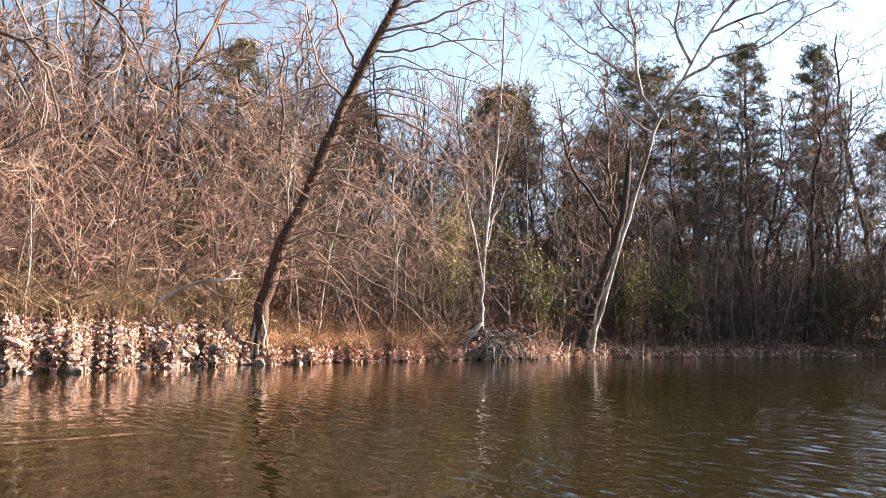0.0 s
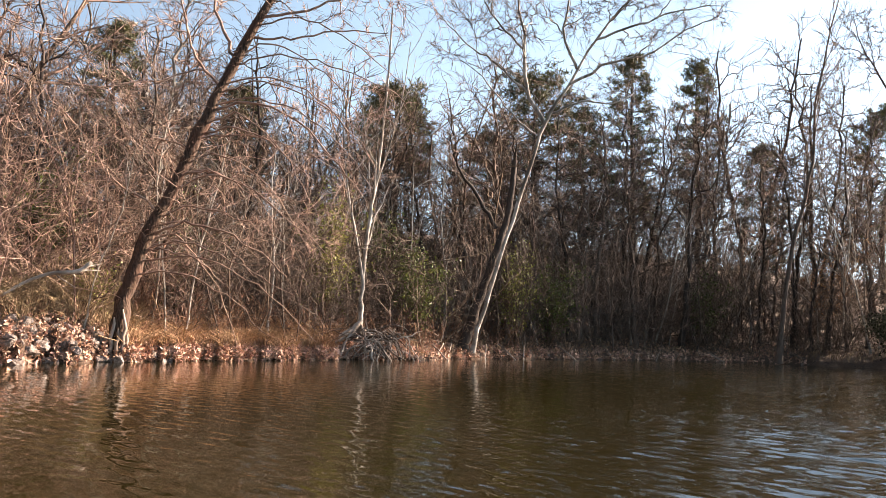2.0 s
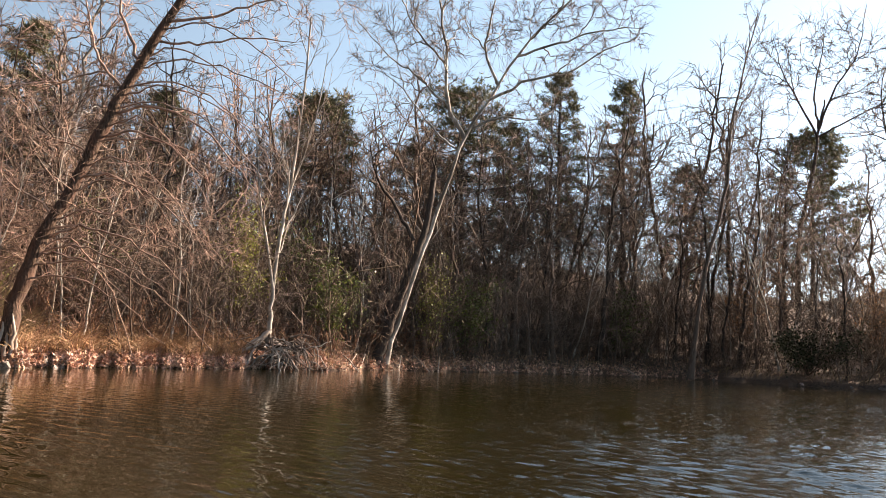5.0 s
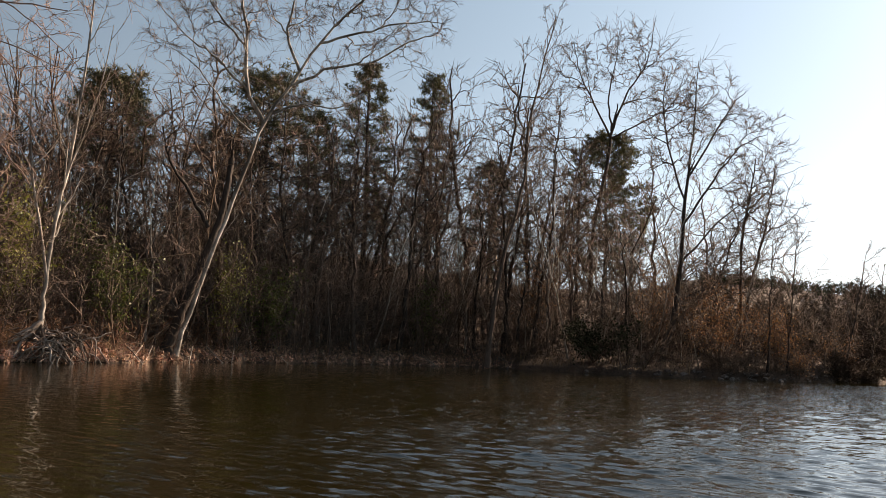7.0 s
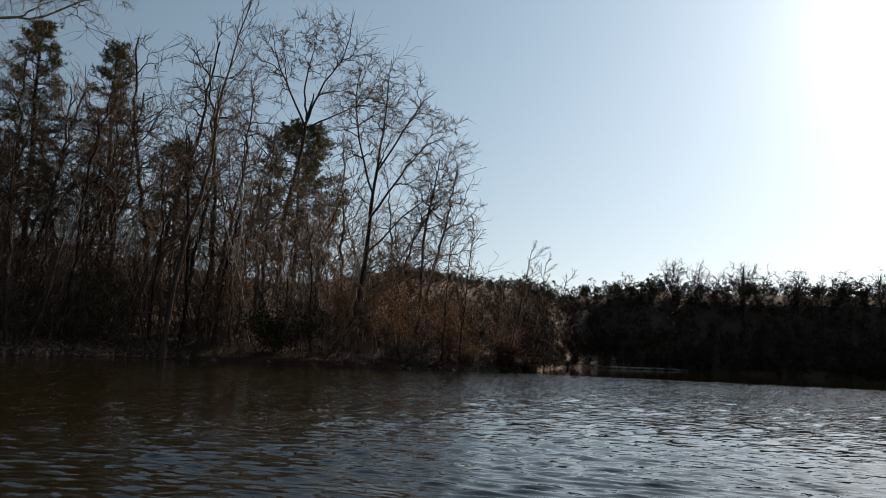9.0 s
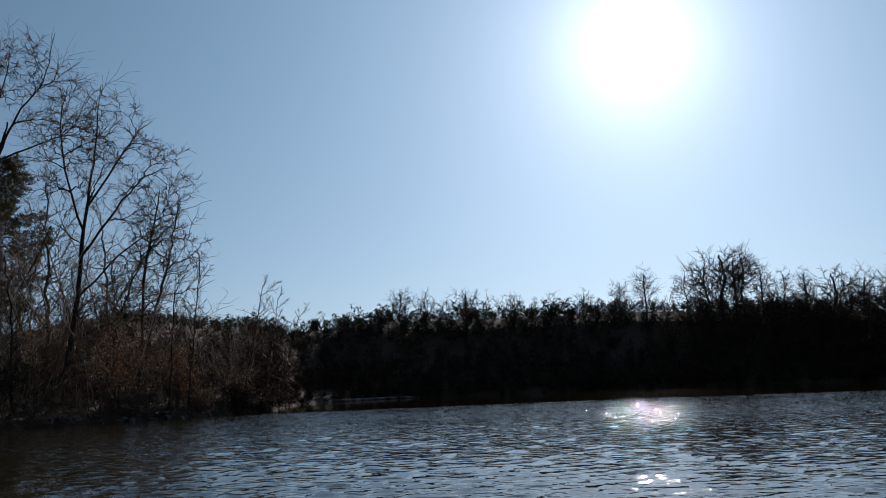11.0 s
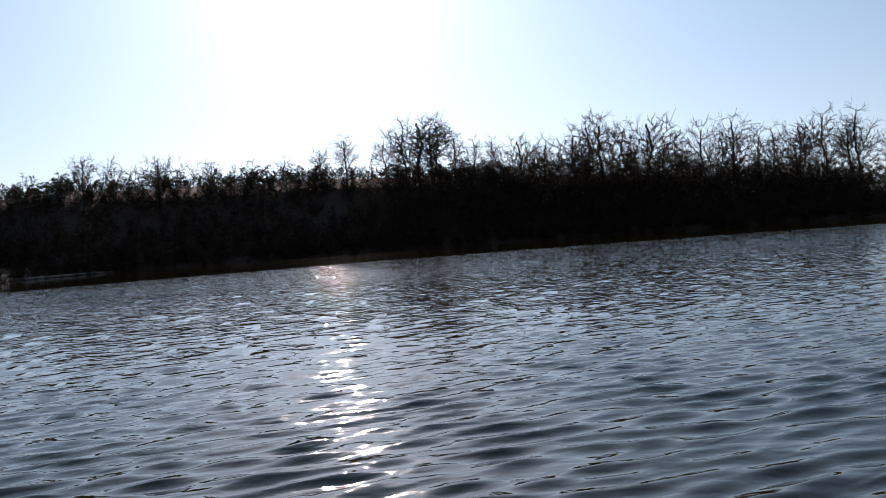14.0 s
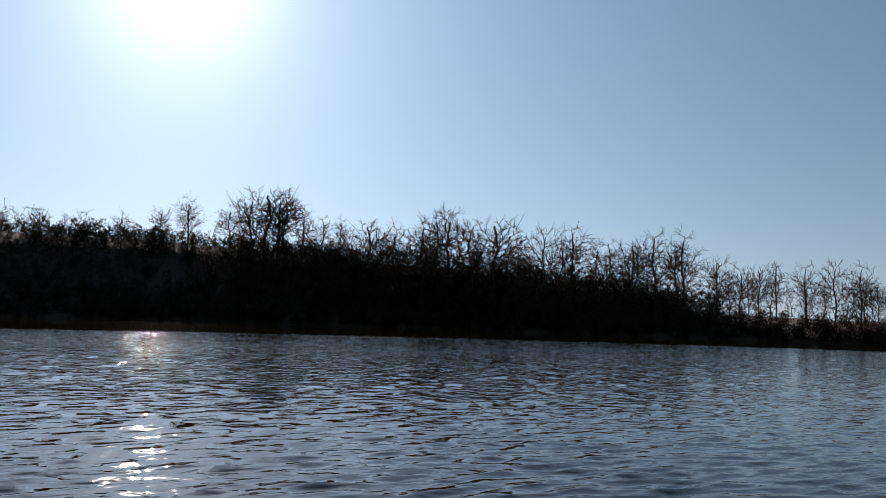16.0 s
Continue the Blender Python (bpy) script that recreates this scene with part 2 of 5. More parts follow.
M_LOG = surface("weathered_wood", (0.256, 0.211, 0.173), (0.410, 0.358, 0.307), 8, 0.85, 0.5, stretch=0.3, c3=(0.166, 0.128, 0.102))
# darker needle and twig tones, with the backlit wood's shade in the colour
M_SHADED_NEEDLE = surface("shaded_needles", (0.022, 0.026, 0.012), (0.053, 0.054, 0.026), 1, 0.8, 0.0, island=0.4, shine=0.1)
M_DEEP_SHADE_TWIG = surface("deep_shade_twigs", (0.034, 0.024, 0.017), (0.075, 0.053, 0.038), 1, 0.95, 0.0, island=0.4, shine=0.05)


# ---- mesh helpers ----
def mesh(name, V, F, smooth=True):
    V, F = np.ascontiguousarray(V, np.float32), np.ascontiguousarray(F, np.int32)
    me = bpy.data.meshes.new(name)
    me.vertices.add(len(V))
    me.vertices.foreach_set("co", V.ravel())
    me.loops.add(F.size)
    me.loops.foreach_set("vertex_index", F.ravel())
    me.polygons.add(len(F))
    me.polygons.foreach_set("loop_start", np.arange(0, F.size, F.shape[1], dtype=np.int32))
    me.polygons.foreach_set("use_smooth", np.full(len(F), smooth))
    me.update(calc_edges=True)
    return me


def joined(pieces):
    V, F, k = [], [], 0
    for v, f in pieces:
        V.append(v.reshape(-1, 3))
        F.append(f + k)
        k += len(V[-1])
    return np.concatenate(V), np.concatenate(F)


def part(name, vf, material, parent=None, label="", smooth=True):
    """Links one mesh object under a thing or under a part."""
    ob = new(name, mesh(name, vf[0], vf[1], smooth))
    ob.data.materials.append(material)
    ob.parent = parent
    return tagged(ob, label)


def unit(v):
    return v / (np.linalg.norm(v, axis=-1, keepdims=True) + 1e-9)


def tubes(P, R, k):
    """Tapered round rods along polylines P (n, s, 3) of radii R (n, s)."""
    T = unit(np.gradient(P, axis=1))
    ref = np.where(np.abs(T[:, :, 2:3]).mean(1, keepdims=True) > 0.8, np.array([1.0, 0.05, 0]), np.array([0, 0.05, 1.0]))
    U = unit(np.cross(T, np.broadcast_to(ref, T.shape)))
    W = np.cross(T, U)
    a = 2 * np.pi * np.arange(k) / k
    V = P[:, :, None] + R[:, :, None, None] * (np.cos(a)[:, None] * U[:, :, None] + np.sin(a)[:, None] * W[:, :, None])
    n, s = P.shape[:2]
    i = np.arange(n * s * k).reshape(n, s, k)
    lo, hi = i[:, :-1], i[:, 1:]
    F = np.stack([lo, np.roll(lo, -1, 2), np.roll(hi, -1, 2), hi], -1).reshape(-1, 4)
    return V.reshape(-1, 3), F


def curve(pts, n):
    """A smooth line of n points through a few."""
    p = np.array(pts, float)
    p = np.vstack([2 * p[0] - p[1], p, 2 * p[-1] - p[-2]])
    s = np.linspace(0, len(pts) - 1 - 1e-6, n)
    j = s.astype(int)
    f = (s - j)[:, None]
    a, b, c, d = p[j], p[j + 1], p[j + 2], p[j + 3]
    return 0.5 * (2 * b + (c - a) * f + (2 * a - 5 * b + 4 * c - d) * f**2 + (3 * b - a - 3 * c + d) * f**3)


def grow(P, R, rng, n, seg, length, spread, up=0.0, wander=0.15, start=0.25, end=1.0, rfac=0.6, tip=0.3, rmin=0.006, shrink=0.6, lean=(0, 0, 0)):
    """n shoots on each of the polylines P: their own polylines and radii."""
    N, S = P.shape[:2]
    i = np.repeat(np.arange(N), n)
    u = (np.tile(np.arange(n), N) + rng.random(N * n)) / n * (end - start) + start
    s = np.minimum(u * (S - 1), S - 1.001)
    j = s.astype(int)
    f = (s - j)[:, None]
    p = P[i, j] * (1 - f) + P[i, j + 1] * f
    r = R[i, j] * (1 - f[:, 0]) + R[i, j + 1] * f[:, 0]
    d = unit(P[i, j + 1] - P[i, j])
    L = np.linalg.norm(np.diff(P, axis=1), axis=2).sum(1)[i]
    q = rng.normal(size=(N * n, 3))
    q = unit(q - (q * d).sum(1, keepdims=True) * d)
    a = np.radians(spread) * (0.6 + 0.8 * rng.random(N * n))[:, None]
    v = np.cos(a) * d + np.sin(a) * q + np.array(lean)
    step = (length * L * (1 - shrink * u) * (0.55 + 0.9 * rng.random(N * n)))[:, None] / seg
    out = [p]
    for _ in range(seg):
        v = unit(unit(v) + wander * rng.normal(size=v.shape) + np.array([0, 0, up]))
        p = p + v * step
        out.append(p)
    return np.stack(out, 1), np.maximum(r * rfac, rmin)[:, None] * np.linspace(1, tip, seg + 1)


# ---- the plan: the shore round the water, by bearing and distance from where the walk begins ----
SHORE = ((180, 60), (120, 45), (90, 26), (60, 18.5), (40, 18.0), (26.7, 19.6), (22.7, 20.1), (17.2, 22.0), (12, 23.9), (6.7, 26.0), (2.2, 27.9),
         (-2.6, 30.2), (-6.6, 32.2), (-9.5, 35.3), (-14, 38.2), (-20.8, 43.4), (-27.7, 47.0), (-32, 45.4), (-37, 44.0), (-40, 44.2),
         (-44, 45.2), (-46.8, 47.4), (-49.0, 50.5), (-50.8, 56), (-51.8, 72), (-53.5, 81), (-59, 87), (-66, 88), (-75, 86), (-85, 84), (-95, 82), (-105, 79),
         (-115, 77), (-130, 75), (-150, 70), (-180, 60))
AZ = np.array([a for a, _ in SHORE][::-1], float)
DIST = np.array([d for _, d in SHORE][::-1], float)


def shore(az):
    return np.interp(az, AZ, DIST) + 0.35 * np.sin(az * 2.1) * np.exp(-np.abs(az) / 60) + 0.18 * np.sin(az * 7.3 + 1) + 0.1 * np.sin(az * 17.0)


def ground_z(x, y):
    """Height of the ground at plan points."""
    x, y = np.asarray(x, float), np.asarray(y, float)
    az = np.degrees(np.arctan2(-x, y))
    d = np.hypot(x, y) - shore(az)
    near = np.interp(d, (-9, -2.5, -0.3, 0.0, 0.35, 1.0, 2.5, 6, 12, 25, 50, 120, 3000), (-1.6, -0.7, -0.12, 0.02, 0.22, 0.36, 0.6, 0.95, 1.5, 2.6, 4.0, 5.0, 6.0))
    near = near + np.interp(az, (-47, -38, -30, -20, 0, 40), (0.1, 0.5, 0.9, 1.3, 1.4, 1.3)) * np.interp(d, (6, 14, 28, 50, 90), (0, 1.0, 3.2, 4.5, 5.0))
    far = np.interp(d - set_back(az), (-9, -2.5, -0.3, 0.0, 0.5, 3, 8, 20, 30, 60, 120, 3000), (-1.6, -0.7, -0.12, 0.02, 0.3, 0.9, 3.0, 8.7, 9.0, 9.4, 8.0, 6.0))
    low = np.interp(d, (-9, -2.5, -0.3, 0.0, 0.5, 3, 10, 60, 3000), (-1.6, -0.7, -0.12, 0.02, 0.3, 0.7, 1.4, 2.4, 4.0))
    far = np.maximum(far, 0.7 * low)
    hill = np.interp(az, (-114, -105, -100, -90, -82, -72, -55, -49.5, -48), (0, 0.1, 0.42, 0.68, 0.85, 1, 1, 0.95, 0.6))
    back = np.interp(az, (-180, -52.2, -51.0), (1, 1, 0))
    left = np.interp(az, (8, 12, 15, 60), (0, 0.1, 1, 1)) * np.interp(d, (0, 0.4, 2.2, 5, 12), (0, 0.25, 0.75, 0.7, 0.2))
    ridge = np.interp(az, (-53, -49, -40, -34), (0.6, 1, 0.9, 0)) * np.interp(np.hypot(x, y), (76, 90, 105), (0, 2.8, 4.2))
    near = near + ridge * (1 - back)
    z = near * (1 - back) + back * (hill * far + (1 - hill) * low) + left
    bumps = 0.10 * np.sin(x * 1.7 + 0.6 * np.sin(y)) * np.sin(y * 1.3 + 1.0) + 0.05 * np.sin(x * 4.1 + y * 2.3)
    return z + bumps * np.clip(d / 1.2, 0, 1) * np.interp(d, (0, 4, 60, 200), (0.4, 1, 2.5, 4)) * (1 - 0.85 * back)


def spot(az, inland):
    """Plan point so many metres behind the waterline at a bearing."""
    r = shore(az) + inland
    return -np.sin(np.radians(az)) * r, np.cos(np.radians(az)) * r


def set_back(az):
    """How far the hill stands back from the water behind the cove."""
    return np.interp(az, (-57, -52, -49), (0, 17, 22))


def build_ground():
    az = np.concatenate([np.arange(-180, -125, 2.0), np.arange(-125, 45, 0.3), np.arange(45, 180, 2.0)])
    off = np.array([-9, -5, -2.5, -1, -0.4, -0.15, 0.0, 0.15, 0.35, 0.6, 1, 1.6, 2.4, 3.4, 4.6, 6, 8, 10.5, 13, 17, 21, 26, 32, 38, 46, 60, 90, 150, 400, 1200, 3200])
    A, O = np.meshgrid(az, off, indexing="ij")
    r = shore(A) + O
    r = np.maximum(r, 4)
    X, Y = -np.sin(np.radians(A)) * r, np.cos(np.radians(A)) * r
    Z = ground_z(X, Y)
    n, k = A.shape
    i = np.arange(n * k).reshape(n, k)
    j = np.roll(i, -1, 0)
    F = np.stack([i[:, :-1], i[:, 1:], j[:, 1:], j[:, :-1]], -1).reshape(-1, 4)
    V = np.stack([X, Y, Z], -1).reshape(-1, 3)
    # the bed under the middle of the water
    V = np.vstack([V, [[0, 0, -1.8]]])
    mid = len(V) - 1
    bed = np.stack([i[:, 0], j[:, 0], np.full(n, mid), np.full(n, mid)], -1)
    me = mesh("ground", V, F)
    bm = bmesh.new()
    bm.from_mesh(me)
    bm.verts.ensure_lookup_table()
    for a, b, c, _ in bed:
        bm.faces.new((bm.verts[a], bm.verts[b], bm.verts[c]))
    bmesh.ops.recalc_face_normals(bm, faces=bm.faces[:])
    bm.to_mesh(me)
    bm.free()
    ob = new("ground", me)
    me.materials.append(M_GROUND)
    tagged(ob, "brown wooded bank covered in fallen leaves", "ground", kind="structure")


def wind_at(x, y):
    """How much the wind ruffles the water: less in the lee of the wood, hardly at all near the far shore."""
    lee = np.interp(0.97 * x - 0.242 * y, (-0.5, 4.5), LEE)
    gust = 0.5 + 0.25 * np.sin(0.31 * x + 0.9 * np.sin(0.17 * y)) + 0.25 * np.sin(0.42 * y - 0.23 * x + 1.3)
    return lee * (0.78 + 0.32 * gust) * np.interp(np.hypot(x, y + 5), (15, 40, 49, 51), (1.0, 1.25, 1.25, 0.05))


def build_water():
    rng = np.random.default_rng(99)
    az = np.radians(np.concatenate([np.arange(-180, -135, 3.0), np.arange(-130, 40, 0.35), np.arange(45, 180, 3.0)]))
    r = [1.0]
    while r[-1] < 58:
        r.append(r[-1] + min(max(0.038, 0.0009 * r[-1] ** 2), 0.17))
    r = np.array(r + [75, 110, 180, 420])
    A, R = np.meshgrid(az, r, indexing="ij")
    X, Y = 2.3 - np.sin(A) * R, 2.3 + np.cos(A) * R
    Z = np.zeros_like(X)
    # short-crested waves: many small ones that run about the wind's way, the water drawn together at their crests
    n = 48
    size = np.exp(rng.uniform(math.log(WAVES[2]), math.log(WAVES[3]), n))
    to = np.radians(WAVES[0] + rng.normal(0, WAVES[1], n))
    DX, DY = np.zeros_like(X), np.zeros_like(X)
    wind = wind_at(X, Y) * np.interp(R, (2, 4, 7.5, 18, 52, 58), (0.62, 0.78, 1.22, 1.15, 1, 0))
    for k, t, p in zip(2 * np.pi / size, to, rng.random(n) * 6.28):
        kx, ky = -math.sin(t), math.cos(t)
        f = (kx * X + ky * Y) * k + p
        a = WAVES[4] * math.sqrt(2 / n) / k * wind
        Z += a * np.cos(f)
        DX -= kx * 1.3 * a * np.sin(f)
        DY -= ky * 1.3 * a * np.sin(f)
    near = np.interp(R, (13, 24), (1, 0))
    X, Y, Z = X + DX * near, Y + DY * near, Z * np.interp(R, (14, 26), (1, 0.3))
    n, m = A.shape
    i = np.arange(n * m).reshape(n, m)
    j = np.roll(i, -1, 0)
    F = np.stack([i[:, :-1], i[:, 1:], j[:, 1:], j[:, :-1]], -1).reshape(-1, 4)[:, ::-1]
    V = np.vstack([np.stack([X, Y, Z], -1).reshape(-1, 3), [[2.3, 2.3, 0]]])
    hub = np.stack([i[:, 0], j[:, 0], np.full(n, n * m), np.full(n, n * m)], -1)[:, ::-1]
    me = mesh("water", V, F)
    bm = bmesh.new()
    bm.from_mesh(me)
    bm.verts.ensure_lookup_table()
    for _, mid, b, a in hub:
        bm.faces.new((bm.verts[mid], bm.verts[b], bm.verts[a])).smooth = True
    bm.to_mesh(me)
    bm.free()
    ob = new("water", me)
    me.materials.append(M_WATER)
    tagged(ob, "murky olive-brown lake water with small wind ripples", "lake", kind="structure")


build_ground()
build_water()


# ---- trees ----
def anchored(name, base, label, category, group="", kind=""):
    ob = new(name)
    ob.empty_display_size = 0.3
    ob.location = base
    return tagged(ob, label, category, group, kind)


FULL = (dict(n=8, seg=4, length=0.52, spread=44, up=0.06, wander=0.15, start=0.15, rmin=0.014),
        dict(n=6, seg=3, length=0.58, spread=42, up=0.05, wander=0.17, start=0.15, rmin=0.011),
        dict(n=4, seg=1, length=0.6, spread=40, up=0.03, wander=0.22, start=0.2, rmin=0.007, tip=0.5))


def bare_tree(name, label, pts, r0, r1, bark, twig, seed, limbs=9, limb=None, levels=FULL, own=(), flare=0.5, group="", roots=0, split=True, category="tree", knots=0.02):
    """A leafless tree along its trunk line: trunk, main limbs, twigs. own: limbs given by their line and end radii."""
    rng = np.random.default_rng(seed)
    pts = np.array(pts, float)
    base = pts[0].copy()
    thing = anchored(name, base, label, category, group)
    n = 22
    line = curve(pts - base, n)
    line[1:] += rng.normal(size=(n - 1, 3)) * knots * np.array([1, 1, 0.2])
    h = np.linspace(0, 1, n)
    length = np.linalg.norm(np.diff(line, axis=0), axis=1).sum()
    rad = r0 + (r1 - r0) * h**0.85
    rad = rad * (1 + flare * np.exp(-h * length / 0.35)) * (1 + 0.05 * rng.normal(size=n))
    line[0, 2] -= 0.25
    part("trunk", tubes(line[None], rad[None], 10), bark, thing)
    spec = dict(n=limbs, seg=7, length=0.5, spread=50, up=0.1, wander=0.13, start=0.3, rfac=0.55, tip=0.25, rmin=0.02, shrink=0.55)
    spec.update(limb or {})
    P, R = grow(line[None], rad[None], rng, **spec)
    for pts2, a, b in own:
        q = curve(np.array(pts2, float) - base, P.shape[1])
        P = np.vstack([P, q[None]])
        R = np.vstack([R, np.linspace(a, b, P.shape[1])[None]])
    boughs = [part("limb", tubes(p[None], r[None], 6 if split else 5), bark, thing) for p, r in zip(P, R)]
    pieces = []
    for depth, s in enumerate(levels):
        P, R = grow(P, R, rng, **s)
        if depth == 0 and split:
            for i, (p, r) in enumerate(zip(P, R)):
                part("branch", tubes(p[None], r[None], 4), twig, boughs[i // s["n"]])
        else:
            pieces.append(tubes(P, R, 4 if depth == 0 else 3))
    tagged(part("crown", joined(pieces), twig, thing), "bare twigs", kind="stuff")
    if roots:
        a = rng.random(roots) * 6.28
        for t in a:
            out = np.array([math.cos(t), math.sin(t), 0])
            q = curve([np.array([0, 0, 0.35]), out * 0.35 * (1 + r0) + [0, 0, 0.12], out * (0.8 + r0) + [0, 0, -0.12]], 6)
            part("root", tubes(q[None], np.linspace(r0 * 0.5, 0.03, 6)[None], 6), bark, thing)
    return thing


def within(rng, blobs, n, shell=0.4):
    """n points in a crown made of ellipsoids (x, y, z, rx, ry, rz, share), most of them near its outside."""
    out = []
    total = sum(b[6] for b in blobs)
    for x, y, z, rx, ry, rz, share in blobs:
        k = max(4, int(round(n * share / total)))
        d = unit(rng.normal(size=(k, 3)))
        d = d * (rng.random(k) ** shell)[:, None] * (1 + 0.07 * rng.normal(size=k))[:, None]
        out.append(np.array([x, y, z]) + d * np.array([rx, ry, rz]))
    return np.concatenate(out)


def sorted_out(X, k, rng):
    """Which of k neighbourhoods each point belongs to."""
    k = min(k, len(X))
    C = X[rng.choice(len(X), k, replace=False)]
    for _ in range(6):
        own = np.argmin(((X[:, None] - C[None]) ** 2).sum(2), 1)
        C = np.array([X[own == i].mean(0) if (own == i).any() else C[i] for i in range(k)])
    return own


def forks(start, way, tips, rng, rtip, rmax, power=0.46, bend=0.12):
    """Branches that fork again and again from start until each reaches its own tip: rows of (points, radii, number of tips beyond)."""
    rows = []
    stack = [(np.arange(len(tips)), np.array(start, float), unit(np.array(way, float)), rmax)]
    while stack:
        idx, p, d, r = stack.pop()
        n = len(idx)
        goal = tips[idx].mean(0)
        if n > 1:
            goal = p + (goal - p) * rng.uniform(0.34, 0.52)
        length = np.linalg.norm(goal - p) + 1e-6
        goal = goal + rng.normal(size=3) * length * (0.06 if n > 1 else 0.0)
        mid = p + d * length * 0.45
        f = np.linspace(0, 1, 5)[:, None]
        q = (1 - f) ** 2 * p + 2 * f * (1 - f) * mid + f**2 * goal
        q[1:4] += rng.normal(size=(3, 3)) * length * bend * 0.4
        r0 = min(r, max(rtip, rtip * n**power))
        r1 = max(rtip * 0.75, r0 * 0.72)
        rows.append((q, np.linspace(r0, r1 if n > 1 else rtip * 0.5, 5), n))
        if n == 1:
            continue
        way2 = unit(goal - q[3])
        X = unit(tips[idx] - goal)
        k = 2 if n < 5 or rng.random() < 0.75 else 3
        a = X[rng.integers(0, n)]
        b = X[np.argmin(X @ a)]
        side = np.argmax(np.stack([X @ a, X @ b], 1), 1) if k == 2 else sorted_out(X, 3, rng)
        parts = [idx[side == i] for i in range(k)]
        parts = [i for i in parts if len(i)]
        if len(parts) == 1:
            parts = [idx[: n // 2], idx[n // 2:]]
        for i in parts:
            stack.append((i, goal, way2, r1))
    return rows


def crown_tree(name, label, pts, r0, r1, blobs, tips, limbs, bark, twig, seed, own=(), spray=4, rtip=0.016, rtwig=0.011, flare=0.5, group="", category="tree", split=True, low=0.25, knots=0.02, forward=0.8, shell=0.4, length=0.7, droop=0.03, bend=0.12, power=0.46, twig_bends=2, limb_bark=None):
    """A leafless tree whose limbs fork their way from the trunk, and from the limbs given by own, to the tips that fill its crown."""
    rng = np.random.default_rng(seed)
    pts = np.array(pts, float)
    base = pts[0].copy()
    thing = anchored(name, base, label, category, group)
    n = 26
    line = curve(pts - base, n)
    line[1:] += rng.normal(size=(n - 1, 3)) * knots * np.array([1, 1, 0.2])
    h = np.linspace(0, 1, n)
    tall = np.linalg.norm(np.diff(line, axis=0), axis=1).sum()
    rad = r0 + (r1 - r0) * h**0.85
    rad = rad * (1 + flare * np.exp(-h * tall / 0.35)) * (1 + 0.07 * rng.normal(size=n))
    bones = [(line, rad, low)]
    foot = line.copy()
    foot[0, 2] -= 0.25
    part("trunk", tubes(foot[None], rad[None], 10), bark, thing)
    for line2, a, b in own:
        q = curve(np.array(line2, float) - base, 16)
        q[1:] += rng.normal(size=(15, 3)) * 0.03
        r = np.linspace(a, b, 16)
        part("limb", tubes(q[None], r[None], 7), limb_bark or bark, thing)
        bones.append((q, r, 0.2))
    S = np.concatenate([q[int(len(q) * f):] for q, r, f in bones])
    T = np.concatenate([unit(np.gradient(q, axis=0))[int(len(q) * f):] for q, r, f in bones])
    RS = np.concatenate([r[int(len(q) * f):] for q, r, f in bones])
    X = within(rng, blobs, tips, shell) - base
    group_of = sorted_out(X, limbs, rng)
    rows = []
    for g in range(group_of.max() + 1):
        mine = X[group_of == g]
        if not len(mine):
            continue
        away = mine.mean(0) - S
        d = np.linalg.norm(away, axis=1)
        cost = d * (1.5 - forward * (unit(away) * T).sum(1))
        i = int(np.argmin(cost))
        out = unit(unit(away[i]) + T[i] * 0.6)
        got = forks(S[i], out, mine, rng, rtip, RS[i] * 0.8, bend=bend, power=power)
        q, r, _ = got[0]
        limb = part("limb", tubes(q[None], r[None], 6 if split else 5), limb_bark or bark, thing)
        for q, r, n in got[1:]:
            if split and n > 5:
                part("branch", tubes(q[None], r[None], 5), limb_bark or bark, limb)
            else:
                rows.append((q, r, n))
    thick = [(q, r) for q, r, n in rows if n > 4]
    fine = [(q, r) for q, r, n in rows if n <= 4]
    pieces = []
    if thick:
        P, R = (np.stack(v) for v in zip(*thick))
        tagged(part("branch_work", tubes(P, R, 5), limb_bark or bark, thing), "forking branches", kind="stuff")
    P, R = (np.stack(v) for v in zip(*fine))
    P, R = P[:, ::2], R[:, ::2]
    pieces.append(tubes(P, R, 3))
    P2, R2 = grow(P, R, rng, n=spray, seg=twig_bends, length=length, spread=36, up=droop, wander=0.26, start=0.1, rmin=rtwig, tip=0.45, shrink=0.3)
    pieces.append(tubes(P2, R2, 3))
    tagged(part("crown", joined(pieces), twig, thing), "bare twigs", kind="stuff")
    return thing


def needle_tufts(C, rng, blades, size, width):
    """Bunches of thin folded needles round the points C."""
    n = len(C) * blades
    c = np.repeat(C, blades, 0)
    d = unit(rng.normal(size=(n, 3)) + np.array([0, 0, 0.35]))
    w = unit(np.cross(d, rng.normal(size=(n, 3)))) * width
    s = size * (0.6 + 0.8 * rng.random(n))[:, None]
    V = np.stack([c - w, c + w, c + d * s * 0.6 + w * 0.8, c + d * s], 1)
    F = np.arange(n * 4).reshape(n, 4)
    return V.reshape(-1, 3), F


def leaf_cloud(C, rng, size):
    """Small creased leaves, one at each point."""
    n = len(C)
    d = unit(rng.normal(size=(n, 3)))
    w = unit(np.cross(d, rng.normal(size=(n, 3))))
    up = np.cross(d, w)
    s = size * (0.6 + 0.8 * rng.random(n))[:, None]
    V = np.stack([C, C + d * s * 0.5 + w * s * 0.3 + up * s * 0.12, C + d * s, C + d * s * 0.5 - w * s * 0.3 + up * s * 0.12], 1)
    F = np.arange(n * 4).reshape(n, 4)
    return V.reshape(-1, 3), F


